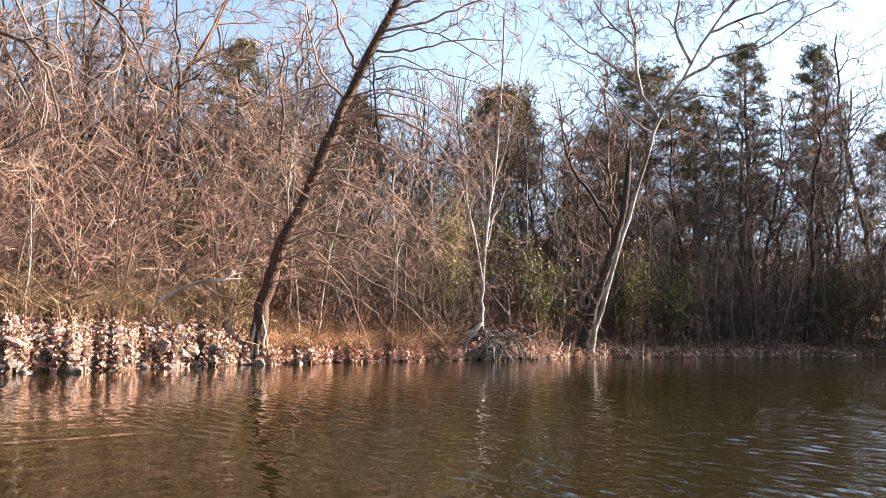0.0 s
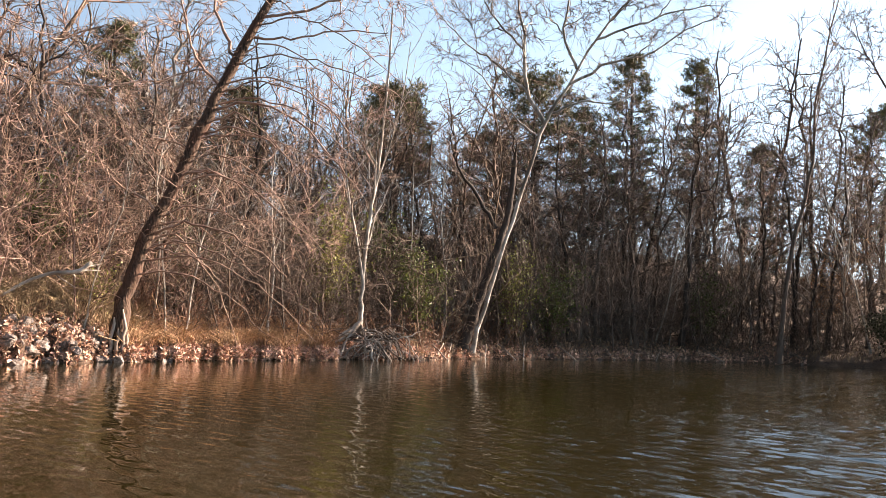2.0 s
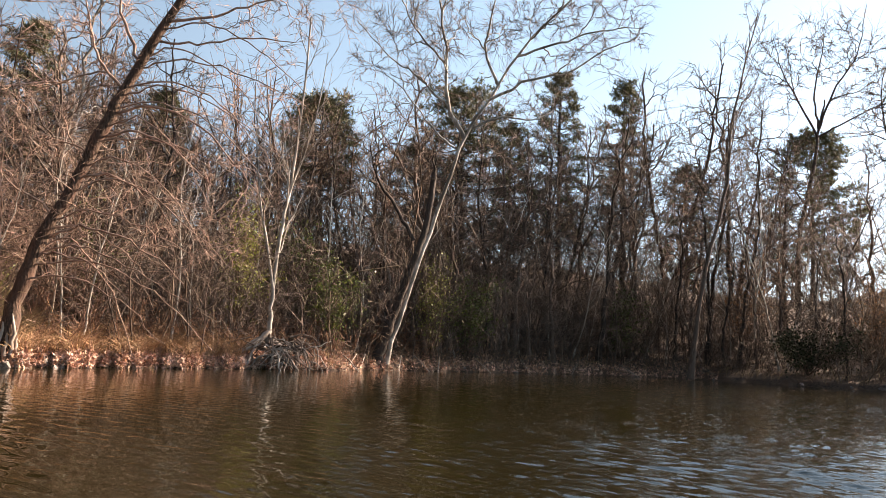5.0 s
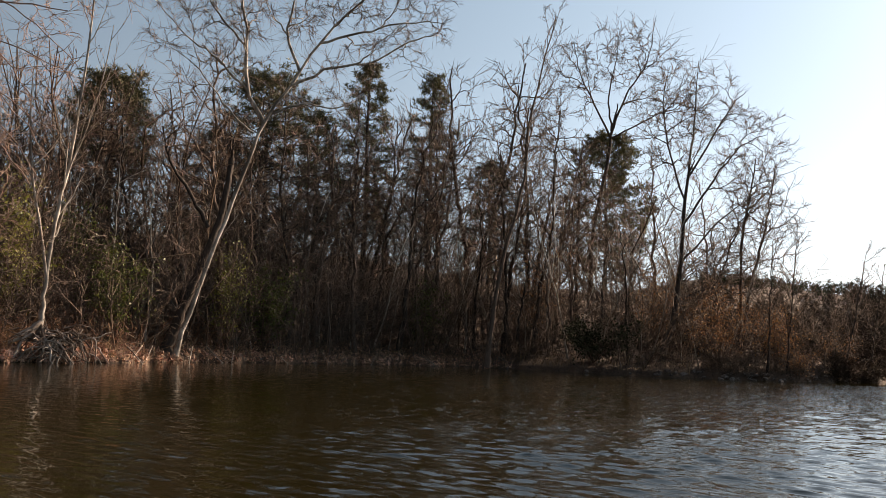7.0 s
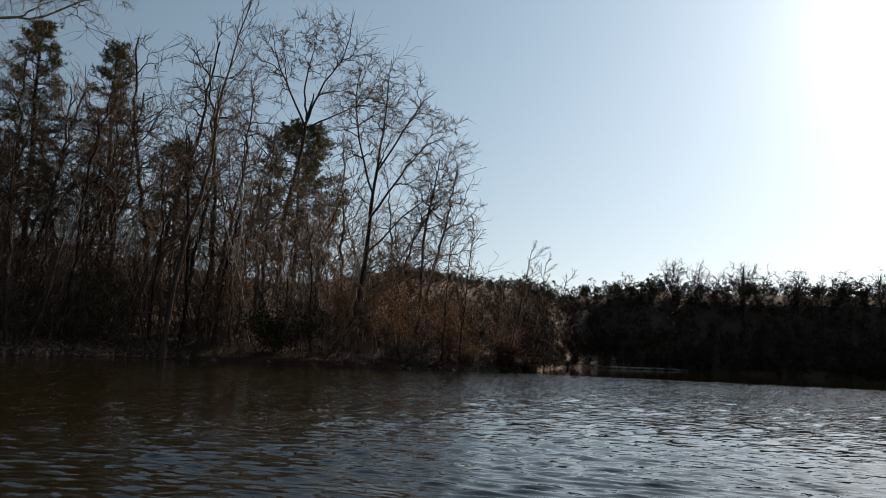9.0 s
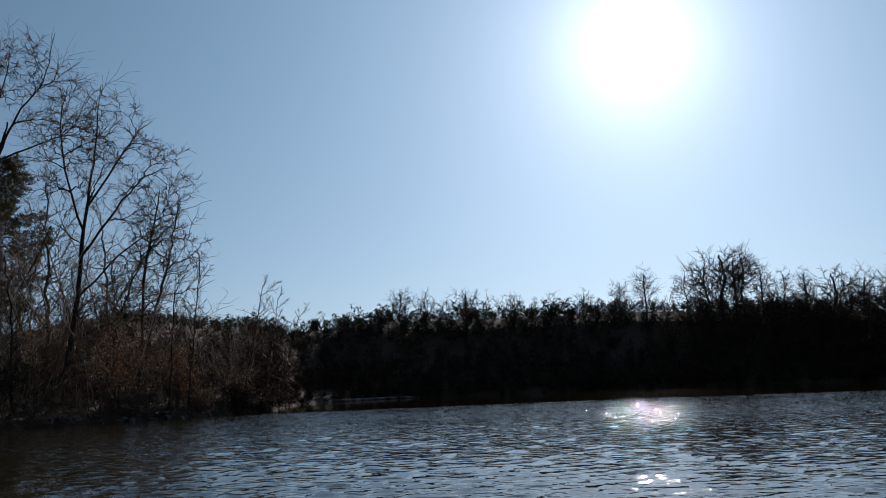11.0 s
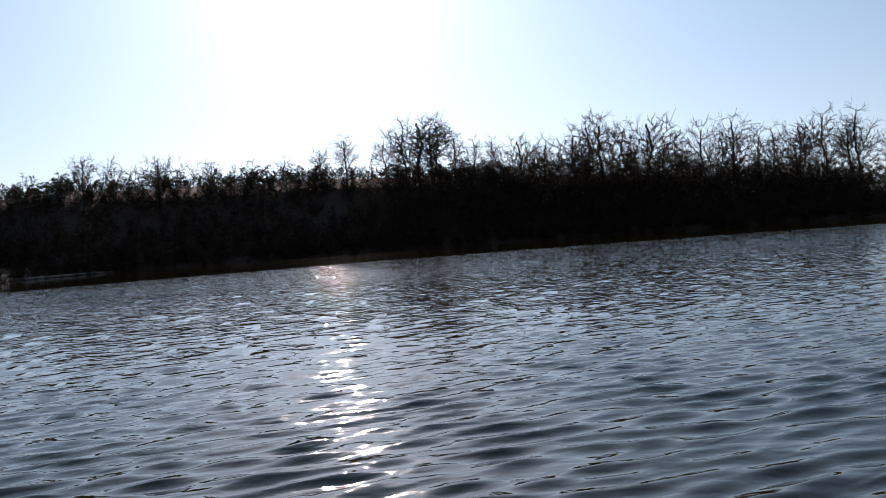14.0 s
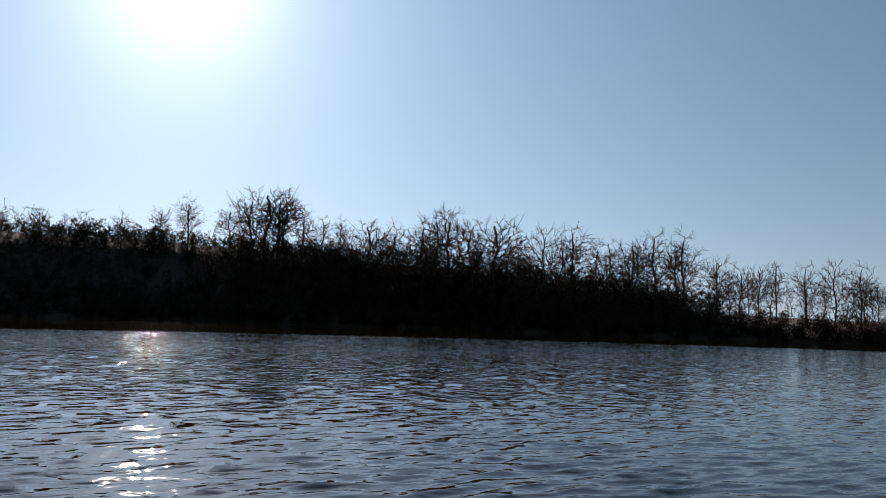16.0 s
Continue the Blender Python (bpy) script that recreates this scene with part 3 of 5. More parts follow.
def pine(label, az, dist, top, width, low, seed, group="pines", limbs=34, form="dome", pads=7, blades=9):
    """A tall pine: bare trunk with dead stubs below, limbs in layers above the height low, each ending in flat pads of needles."""
    rng = np.random.default_rng(seed)
    x, y = -math.sin(radians(az)) * dist, math.cos(radians(az)) * dist
    z = float(ground_z(x, y))
    thing = anchored("pine_tree", (x, y, z), label, "pine tree", group)
    H = top - z
    line = curve([(0, 0, -0.3), (0.1, 0.05, H * 0.4), (-0.05, 0.1, H * 0.75), (0, 0, H)], 16)
    rad = np.linspace(0.011 * H + 0.05, 0.03, 16)
    part("trunk", tubes(line[None], rad[None], 8), M_DARK_BARK, thing)
    u = (np.arange(limbs) + 0.7 * rng.random(limbs)) / limbs
    if form == "dome":
        reach = np.sqrt(np.clip(1 - u**2.2, 0.02, 1)) * np.interp(u, (0, 0.2, 1), (0.75, 1, 1))
    else:
        reach = np.interp(u, (0, 0.12, 0.3, 0.8, 1), (0.5, 0.9, 1.0, 0.62, 0.12))
    reach = width * reach * rng.uniform(0.62, 1.08, limbs) + 0.2
    hz = low - z + (H - 0.2 - (low - z)) * u
    a = np.arange(limbs) * 2.4 + rng.random(limbs)
    f = np.linspace(0, 1, 6)
    out = np.stack([np.cos(a), np.sin(a), np.zeros(limbs)], 1)
    rise = np.interp(u, (0, 0.5, 1), (-0.05, 0.18, 0.7)) * reach
    P = np.array([0, 0, 1.0]) * hz[:, None, None] + out[:, None] * (reach[:, None] * f)[:, :, None] + np.array([0, 0, 1.0]) * (rise[:, None] * f**1.6)[:, :, None]
    P[:, 1:] += rng.normal(size=(limbs, 5, 3)) * 0.05
    R = np.linspace(0.05, 0.014, 6)[None] * np.ones((limbs, 1))
    for p, r in zip(P, R):
        part("limb", tubes(p[None], r[None], 4), M_DARK_BARK, thing)
    P2, R2 = grow(P, R, rng, n=pads, seg=2, length=0.36, spread=48, up=0.1, wander=0.15, start=0.3, rmin=0.009, shrink=0.3)
    tagged(part("twig_work", tubes(P2, R2, 3), M_SHADED_TWIG, thing), kind="stuff")
    C = np.concatenate([P2[:, -1], P2[:, 1], P[:, -1], P[:, -2], P2[:, -1] * 0.5 + P2[:, 1] * 0.5])
    C = np.repeat(C, 2, 0) + rng.normal(size=(2 * len(C), 3)) * np.array([0.2, 0.2, 0.07])
    tagged(part("crown", needle_tufts(C, rng, blades, 0.2 + 0.0012 * dist, 0.010 + 0.0002 * dist), M_NEEDLE, thing), "green needle bunches", kind="stuff")
    # dead stubs under the crown
    Q, RQ = grow(line[None, 3:11], rad[None, 3:11], rng, n=9, seg=3, length=0.12, spread=75, up=0.0, wander=0.1, start=0.1, rmin=0.014, shrink=0.2)
    for p, r in zip(Q, RQ):
        part("dead_branch", tubes(p[None], r[None], 4), M_DARK_BARK, thing, "bare dead branch")
    return thing


def lean_tree():
    """The stout leaning tree on the stone bank, its trunk wrapped in vine."""
    L = [(-5.05, 24.05, 0.15), (-5.0, 24.09, 1.3), (-4.77, 24.13, 2.41), (-4.35, 24.21, 3.53), (-3.7, 24.32, 5.33), (-3.04, 24.41, 6.99), (-2.44, 24.48, 8.52), (-1.43, 24.56, 10.59), (-0.6, 24.6, 12.6)]
    droop = [([(-4.45, 24.2, 3.3), (-3.6, 23.8, 3.65), (-2.6, 23.5, 3.5), (-1.6, 23.3, 3.0), (-0.7, 23.1, 2.3)], 0.055, 0.012),
             ([(-4.6, 24.2, 2.9), (-4.0, 23.7, 2.9), (-3.1, 23.4, 2.7), (-2.2, 23.2, 2.0)], 0.045, 0.01),
             ([(-3.1, 24.4, 6.8), (-2.2, 24.1, 7.05), (-0.9, 23.8, 6.7), (0.3, 23.6, 5.6), (1.1, 23.5, 4.6)], 0.06, 0.012),
             ([(-3.3, 24.4, 6.2), (-2.3, 24.0, 6.3), (-1.2, 23.8, 5.8), (-0.2, 23.6, 4.9)], 0.05, 0.012),
             ([(-3.9, 24.3, 4.9), (-3.0, 24.0, 5.1), (-1.9, 23.8, 4.7), (-1.0, 23.6, 4.0)], 0.045, 0.01),
             ([(-2.5, 24.5, 8.4), (-3.0, 24.6, 9.4), (-3.3, 24.7, 10.6), (-3.3, 24.9, 12.2)], 0.07, 0.02),
             ([(-2.9, 24.5, 7.6), (-3.6, 24.7, 8.4), (-4.0, 24.8, 9.6), (-4.3, 24.9, 11.2)], 0.06, 0.015),
             ([(-1.9, 24.5, 9.6), (-0.6, 24.3, 9.9), (0.8, 24.2, 10.4), (2.0, 24.1, 11.2)], 0.06, 0.012),
             ([(-1.5, 24.5, 10.3), (-0.2, 24.4, 10.7), (1.2, 24.3, 11.6), (2.3, 24.2, 12.6)], 0.055, 0.012),
             ([(-2.2, 24.5, 9.0), (-1.0, 24.3, 9.0), (0.5, 24.2, 9.3), (1.6, 24.0, 9.2)], 0.05, 0.012)]
    rng = np.random.default_rng(6)
    for u in np.linspace(0.24, 0.8, 17):
        p = curve(L, 41)[int(u * 40)]
        out, down = rng.uniform(2.6, 4.8), rng.uniform(0.8, 2.6)
        fore = rng.uniform(-0.5, -0.12)
        droop.append(([p, p + [out * 0.3, fore * out * 0.3, 0.25 * rng.uniform(0.2, 1.6)], p + [out * 0.68, fore * out * 0.68, -down * 0.3], p + [out, fore * out, -down]], 0.036, 0.009))
    crown = [(-0.9, 23.7, 4.6, 2.3, 1.4, 2.3, 1.0), (0.4, 23.9, 7.4, 2.2, 1.4, 1.6, 0.5), (0.8, 24.2, 10.6, 3.0, 1.6, 2.2, 1.0), (-4.0, 24.8, 11.0, 2.0, 1.6, 2.2, 0.8), (-5.6, 24.6, 6.4, 1.6, 1.6, 2.0, 0.35)]
    t = crown_tree("leaning_tree", "stout leaning leafless tree with brown vine-wrapped trunk on the stone bank", L, 0.23, 0.1, crown, 620, 52, M_VINE_BARK, M_LIT_TWIG, 11, limb_bark=M_LIT_TWIG,
                   own=[(line, a * 0.75, b) for line, a, b in droop], flare=0.75, knots=0.04, low=0.3, rtip=0.010, rtwig=0.0075, spray=5, droop=-0.04, bend=0.08, forward=0.6, length=0.9)
    # shaggy vine strands along the upper trunk
    rng = np.random.default_rng(5)
    line = curve(np.array(L) - np.array(L[0]), 40)[14:]
    P, R = grow(line[None], np.full((1, len(line)), 0.02), rng, n=420, seg=3, length=0.06, spread=70, up=-0.1, wander=0.4, start=0.0, shrink=0.0, rmin=0.013)
    part("vine", tubes(P, R, 3), M_VINE_BARK, t, "dry reddish-brown vine")
    # pale bared roots at its foot
    for a, out, top in ((-1.9, 0.75, 1.0), (-1.4, 0.6, 0.7), (-0.9, 0.7, 1.15), (-0.4, 0.8, 0.6), (-2.5, 0.7, 0.5)):
        d = np.array([math.cos(a), math.sin(a), 0])
        q = curve([d * 0.24 + [0.02, 0, top], d * 0.3 + [0, 0, top * 0.5], d * 0.36 + [0, 0, 0.1], d * out + [0, 0, -0.3]], 9)
        q += rng.normal(size=q.shape) * 0.025
        part("bared_root", tubes(q[None], np.array([[0.015, 0.04, 0.05, 0.055, 0.06, 0.06, 0.055, 0.05, 0.04]]), 6), M_LOG, t, "pale peeled root")


def root_tree():
    """The slim two-stemmed tree on a mound of washed-out roots."""
    L = [(1.38, 30.66, 1.0), (1.4, 30.74, 1.66), (1.42, 30.82, 2.83), (1.58, 30.9, 4.81), (1.75, 30.98, 6.24), (1.98, 31.06, 8.91), (2.11, 31.14, 12.7)]
    own = [([(1.42, 30.8, 2.75), (1.11, 30.7, 4.36), (0.79, 30.66, 5.73), (0.56, 30.66, 7.5), (0.5, 30.7, 9.0)], 0.06, 0.02),
           ([(1.7, 31, 6.0), (2.2, 30.9, 7.6), (2.6, 30.9, 9.5), (2.8, 30.9, 11.4)], 0.04, 0.012)]
    t = bare_tree("slim_tree", "slim pale two-stemmed leafless tree on a mound of bare roots", L, 0.105, 0.03, M_PALE_BARK, M_PALE_TWIG, 12,
                  limbs=8, limb=dict(start=0.35, length=0.28, spread=32, up=0.22), own=own, flare=0.3,
                  levels=(dict(n=5, seg=4, length=0.5, spread=34, up=0.12, wander=0.12, start=0.2, rmin=0.012), dict(n=4, seg=3, length=0.5, spread=36, up=0.1, wander=0.16, start=0.2, rmin=0.007)))
    rng = np.random.default_rng(3)
    # stout roots running down to the water, and the tangle on the other side
    for dx, dy, r in ((-1.9, -1.0, 0.085), (-1.35, -1.2, 0.075), (-0.8, -1.3, 0.07), (-1.65, -0.5, 0.06), (0.5, -1.2, 0.06), (1.1, -1.0, 0.05)):
        q = curve([(0, 0, 0.25), (dx * 0.25, dy * 0.25, -0.12), (dx * 0.62, dy * 0.6, -0.5), (dx, dy, -1.05)], 9)
        q[1:] += rng.normal(size=(8, 3)) * 0.035
        part("root", tubes(q[None], np.linspace(r, r * 0.45, 9)[None], 7), M_LOG, t, "pale bare root")
    # the tangle, part dark, part bleached
    for n, mat, label in ((50, M_BARK, "dark tangle of washed-out roots"), (80, M_LOG, "bleached tangle of washed-out roots")):
        p = np.stack([rng.normal(0.45, 0.5, n), rng.normal(-0.15, 0.25, n), rng.uniform(-0.7, 0.12, n)], 1)
        v = unit(np.stack([rng.normal(0.3, 0.7, n), rng.normal(-0.55, 0.3, n), rng.normal(-0.5, 0.35, n)], 1))
        P = [p]
        for _ in range(6):
            v = unit(v + rng.normal(size=v.shape) * 0.3 + np.array([0, 0, -0.12]))
            p = p + v * rng.uniform(0.1, 0.26, n)[:, None]
            p[:, 2] = np.maximum(p[:, 2], -1.05)
            P.append(p)
        part("root_tangle", tubes(np.stack(P, 1), np.linspace(0.036, 0.012, 7)[None] * rng.uniform(0.4, 1.2, n)[:, None], 5), mat, t, label)


def white_tree():
    """The tall pale tree that leans out over the water."""
    L = [(5.87, 35.1, -0.05), (6.37, 35.22, 1.73), (7.21, 35.26, 4.51), (7.86, 35.33, 6.66), (8.52, 35.38, 8.84), (9.1, 35.45, 10.34), (9.91, 35.44, 11.62), (10.84, 35.38, 13.4), (12.23, 35.15, 15.18), (13.9, 34.9, 16.9)]
    own = [([(8.9, 35.45, 9.8), (8.18, 35.83, 11.35), (8.02, 35.99, 13.61), (7.7, 36.19, 15.66), (7.49, 36.35, 17.9)], 0.10, 0.03),
           ([(10.2, 35.4, 12.3), (9.7, 35.6, 13.8), (9.9, 35.6, 15.6), (10.3, 35.5, 17.4)], 0.07, 0.02),
           ([(9.9, 35.4, 11.6), (11.6, 35.2, 12.6), (13.2, 35.0, 13.0), (14.9, 34.8, 14.2), (16.0, 34.6, 14.7)], 0.07, 0.02),
           ([(11.0, 35.3, 13.6), (12.8, 35.0, 14.3), (14.6, 34.8, 15.0), (16.4, 34.5, 15.2)], 0.06, 0.015),
           ([(9.1, 35.5, 10.3), (10.6, 35.8, 11.0), (12.0, 36.0, 11.1), (13.4, 36.2, 11.9)], 0.06, 0.015),
           ([(8.2, 35.8, 11.2), (6.9, 35.9, 12.4), (5.6, 36.0, 13.2), (4.2, 36.1, 14.6)], 0.055, 0.015),
           ([(8.5, 35.5, 9.4), (7.4, 35.4, 10.2), (6.2, 35.3, 11.6), (5.0, 35.2, 12.4)], 0.05, 0.012),
           ([(8.0, 36.0, 13.2), (6.8, 36.1, 14.4), (6.0, 36.1, 15.8), (5.4, 36.1, 17.2)], 0.05, 0.015)]
    crown = [(6.4, 36, 14.3, 3.0, 2.6, 3.9, 1.0), (9.0, 35.6, 16.2, 3.4, 2.6, 3.6, 1.0), (13.4, 34.9, 15.3, 4.0, 2.4, 2.9, 1.1), (11.2, 35.6, 11.6, 2.6, 2.0, 1.2, 0.3)]
    # crown twigs take the half-lit tone, to read darker against the sky
    crown_tree("leaning_pale_tree", "tall pale-barked leafless tree leaning over the water's edge", L, 0.1, 0.04, crown, 900, 46, M_PALE_BARK, M_HALF_LIT_TWIG, 13, own=own, flare=0.9, knots=0.03, low=0.5,
               rtip=0.011, rtwig=0.0085, spray=6, length=1.1)
    L2 = [(5.62, 35.5, 0.1), (6.12, 35.6, 1.7), (6.88, 35.8, 4.0), (7.55, 36.0, 6.2), (7.8, 36.2, 8.4)]
    crown_tree("leaning_snag", "stout dark leaning trunk close behind the pale tree", L2, 0.24, 0.11, [(6.2, 36.4, 9.5, 2.6, 2.0, 2.2, 1.0)], 90, 9, M_DARK_BARK, M_SHADED_TWIG, 14, flare=0.5, low=0.6,
               own=[([(7.0, 35.9, 5.4), (6.2, 36.2, 6.8), (5.4, 36.4, 8.0), (5.0, 36.5, 9.4)], 0.09, 0.03)])


def forked_tree():
    """The tree at the left whose dark limb crosses the wood."""
    L = [(-9.63, 28.41, 1.7), (-9.66, 28.4, 3.2), (-9.72, 28.38, 4.45), (-9.92, 28.31, 6.32), (-10.43, 28.13, 8.36), (-10.78, 28.0, 10.61), (-10.9, 27.96, 13.2)]
    own = [([(-9.86, 28.33, 6.1), (-9.25, 28.54, 8.49), (-8.53, 28.76, 10.03), (-7.79, 28.97, 11.6), (-7.2, 29.1, 13.4)], 0.11, 0.04)]
    bare_tree("forked_tree", "forked grey-brown leafless tree with ivy low on its trunk", L, 0.15, 0.05, M_BARK, M_LIT_TWIG, 15, limbs=12, limb=dict(start=0.25, length=0.36, up=0.08, rfac=0.4, wander=0.2), own=own)


def overhanging_tree():
    """The near tree whose drooping sunlit branches hang in from the side."""
    L = [(-13.4, 21.0, 1.6), (-13.3, 20.9, 3.5), (-13.0, 20.7, 6.0), (-12.6, 20.6, 8.5), (-12.4, 20.5, 11.5)]
    own = [([(-13.0, 20.7, 6.2), (-11.6, 20.4, 7.6), (-10.4, 20.3, 7.9), (-9.4, 20.2, 6.8), (-9.0, 20.2, 4.9)], 0.08, 0.02),
           ([(-12.8, 20.6, 7.5), (-11.2, 20.4, 9.2), (-9.3, 20.3, 9.2), (-7.8, 20.3, 8.2), (-7.0, 20.3, 6.6)], 0.08, 0.02),
           ([(-13.2, 20.9, 4.6), (-12.0, 20.4, 5.4), (-10.9, 20.2, 5.0), (-10.1, 20.1, 4.0)], 0.06, 0.015),
           ([(-13.3, 20.9, 3.6), (-12.2, 20.4, 4.2), (-10.8, 20.2, 3.8), (-9.6, 20.2, 3.0)], 0.05, 0.015)]
    bare_tree("overhanging_tree", "leafless tree with drooping sunlit branches over the stone bank", L, 0.2, 0.08, M_BARK, M_LIT_TWIG, 16, limbs=10, limb=dict(start=0.25, length=0.42, up=0.02), own=own,
              levels=(dict(n=9, seg=5, length=0.5, spread=48, up=-0.02, wander=0.2, start=0.12, rmin=0.013), dict(n=6, seg=3, length=0.55, spread=46, up=-0.03, wander=0.22, start=0.15, rmin=0.0115),
                      dict(n=3, seg=1, length=0.6, spread=44, up=0, wander=0.22, start=0.2, rmin=0.007, tip=0.5)))


def oak_tree():
    """The high-crowned tree before the dark pine."""
    L = [(37.9, 56.2, 2.6), (37.74, 55.98, 5.5), (37.74, 55.98, 9.67), (38.6, 55.42, 15.33), (38.81, 55.29, 17.75), (39.2, 55.0, 20.0)]
    own = [([(38.7, 55.3, 17.4), (37.6, 55.9, 20.0), (36.6, 56.5, 22.5), (36.2, 56.7, 25.0)], 0.13, 0.04),
           ([(38.8, 55.3, 17.6), (39.6, 54.7, 20.5), (40.9, 53.8, 23.2), (41.4, 53.4, 26.8)], 0.14, 0.04),
           ([(38.8, 55.3, 17.9), (38.6, 55.4, 20.6), (39.0, 55.2, 23.2), (39.2, 55.0, 25.8)], 0.12, 0.04),
           ([(38.8, 55.3, 17.3), (40.8, 53.9, 18.6), (42.3, 52.6, 19.8), (43.2, 51.8, 22.5)], 0.1, 0.03),
           ([(38.2, 55.7, 12.2), (36.9, 56.6, 14.6), (35.6, 57.4, 16.2), (34.9, 57.9, 19.0)], 0.1, 0.03)]
    crown = [(36.3, 56.6, 21.8, 3.0, 3.0, 3.6, 0.8), (40.6, 54.0, 23.0, 3.0, 3.0, 4.2, 1.0), (38.8, 55.3, 24.3, 2.6, 2.6, 2.6, 0.6), (43.4, 51.6, 20.4, 2.0, 2.0, 2.6, 0.4), (34.6, 58.0, 17.6, 2.0, 2.0, 2.4, 0.35)]
    crown_tree("tall_tree", "tall high-forked leafless tree above the underwood", L, 0.27, 0.05, crown, 520, 34, M_DARK_BARK, M_SHADED_TWIG, 17, own=[(q, a * 0.7, 0.014) for q, a, b in own], low=0.75, rtip=0.016, rtwig=0.013, spray=6, power=0.43, length=1.0)


def point_trees():
    """The broad tree at the end of the point, its neighbour, and the saplings at the tip."""
    L = [(29.6, 36.6, 0.3), (30.68, 36.9, 3.03), (31.38, 37.26, 6.04), (32.2, 37.89, 10.14), (33.0, 38.3, 13.8), (33.6, 38.7, 17.6)]
    own = [([(31.8, 37.6, 8.0), (33.6, 36.8, 11.0), (34.6, 36.3, 12.4), (35.7, 35.6, 13.0)], 0.11, 0.03),
           ([(32.3, 38, 10.5), (33.9, 37.4, 13.5), (34.7, 37.0, 15.0), (35.3, 36.6, 15.6)], 0.1, 0.03),
           ([(32.0, 37.8, 9.4), (31.3, 38.4, 12.4), (31.2, 38.6, 15.2), (31.6, 38.6, 17.0)], 0.1, 0.03),
           ([(31.3, 37.2, 5.8), (33.1, 36.5, 8.0), (34.4, 35.9, 9.2), (35.6, 35.2, 9.9)], 0.09, 0.025),
           ([(30.9, 37.0, 3.8), (32.4, 36.0, 4.6), (33.6, 35.3, 4.3), (34.9, 34.6, 4.9)], 0.08, 0.02)]
    crown = [(33.0, 38.0, 14.2, 3.2, 3.0, 3.6, 1.2), (35.0, 36.3, 12.0, 2.4, 2.4, 3.0, 0.8), (35.4, 35.6, 8.6, 2.0, 2.2, 1.8, 0.4), (31.0, 38.6, 13.0, 2.2, 2.2, 3.6, 0.6), (33.6, 36.2, 6.0, 2.6, 2.2, 2.0, 0.4)]
    crown_tree("spreading_tree", "broad spreading leafless tree at the tip of the wooded point", L, 0.21, 0.014, crown, 680, 44, M_DARK_BARK, M_SHADED_TWIG, 18, own=[(q, a * 0.62, 0.012) for q, a, b in own], low=0.3, rtip=0.013, rtwig=0.0105, spray=6, power=0.45, length=1.0)
    L = [(35.4, 37.7, 0.9), (35.64, 37.61, 3.0), (35.68, 37.58, 7.01), (36.0, 37.3, 9.83), (36.3, 37.1, 12.0)]
    crown_tree("slender_tree", "slender leafless tree at the edge of the point", L, 0.13, 0.03, [(35.9, 37.3, 10.0, 1.7, 1.7, 2.6, 1.0), (35.8, 37.3, 6.4, 1.7, 1.7, 2.0, 0.5)], 240, 20, M_DARK_BARK, M_SHADED_TWIG, 19, low=0.3, rtip=0.013, rtwig=0.0105, spray=5, length=1.0)
    for i, (az, inland, dx, dy, h) in enumerate(((-45.2, 1.2, 0.2, -0.1, 6.4), (-46.2, 1.0, 0.45, -0.3, 7.4), (-49.1, 0.7, 1.0, -0.65, 6.6), (-50.3, 0.6, 0.7, -0.5, 6.2), (-51.0, 0.5, 1.2, -0.8, 5.6))):
        x, y = (float(v) for v in spot(az, inland))
        z = float(ground_z(x, y))
        L = [(x, y, z), (x + dx * 0.4, y + dy * 0.4, z + h * 0.4), (x + dx, y + dy, z + h)]
        bare_tree("sapling", "thin leafless sapling leaning out from the tip of the point", L, 0.06, 0.016, M_DARK_BARK, M_SHADED_TWIG, 20 + i, limbs=11, limb=dict(seg=5, start=0.3, length=0.33, spread=40, up=0.12, rmin=0.018, wander=0.08), levels=(dict(n=7, seg=3, length=0.5, spread=38, up=0.06, wander=0.12, start=0.15, rmin=0.014), dict(n=4, seg=1, length=0.6, spread=36, up=0.05, wander=0.1, start=0.2, rmin=0.012)), group="saplings on the point", split=False)


def leaning_thin_tree():
    L = [(21.56, 39.9, 0.3), (22.23, 40.06, 4.97), (23.37, 40.04, 9.51), (23.9, 40.33, 13.6), (25.2, 40.18, 19.1)]
    bare_tree("thin_leaning_tree", "thin leaning leafless tree at the water's edge", L, 0.14, 0.025, M_BARK, M_SHADED_TWIG, 26, limbs=14, limb=dict(start=0.35, length=0.22, spread=36, up=0.16), levels=FULL[:2])


def height_of(thing):
    """Height of a tree's crown over its foot, before it is placed."""
    return max(v.co.z for o in thing.children for v in o.data.vertices)


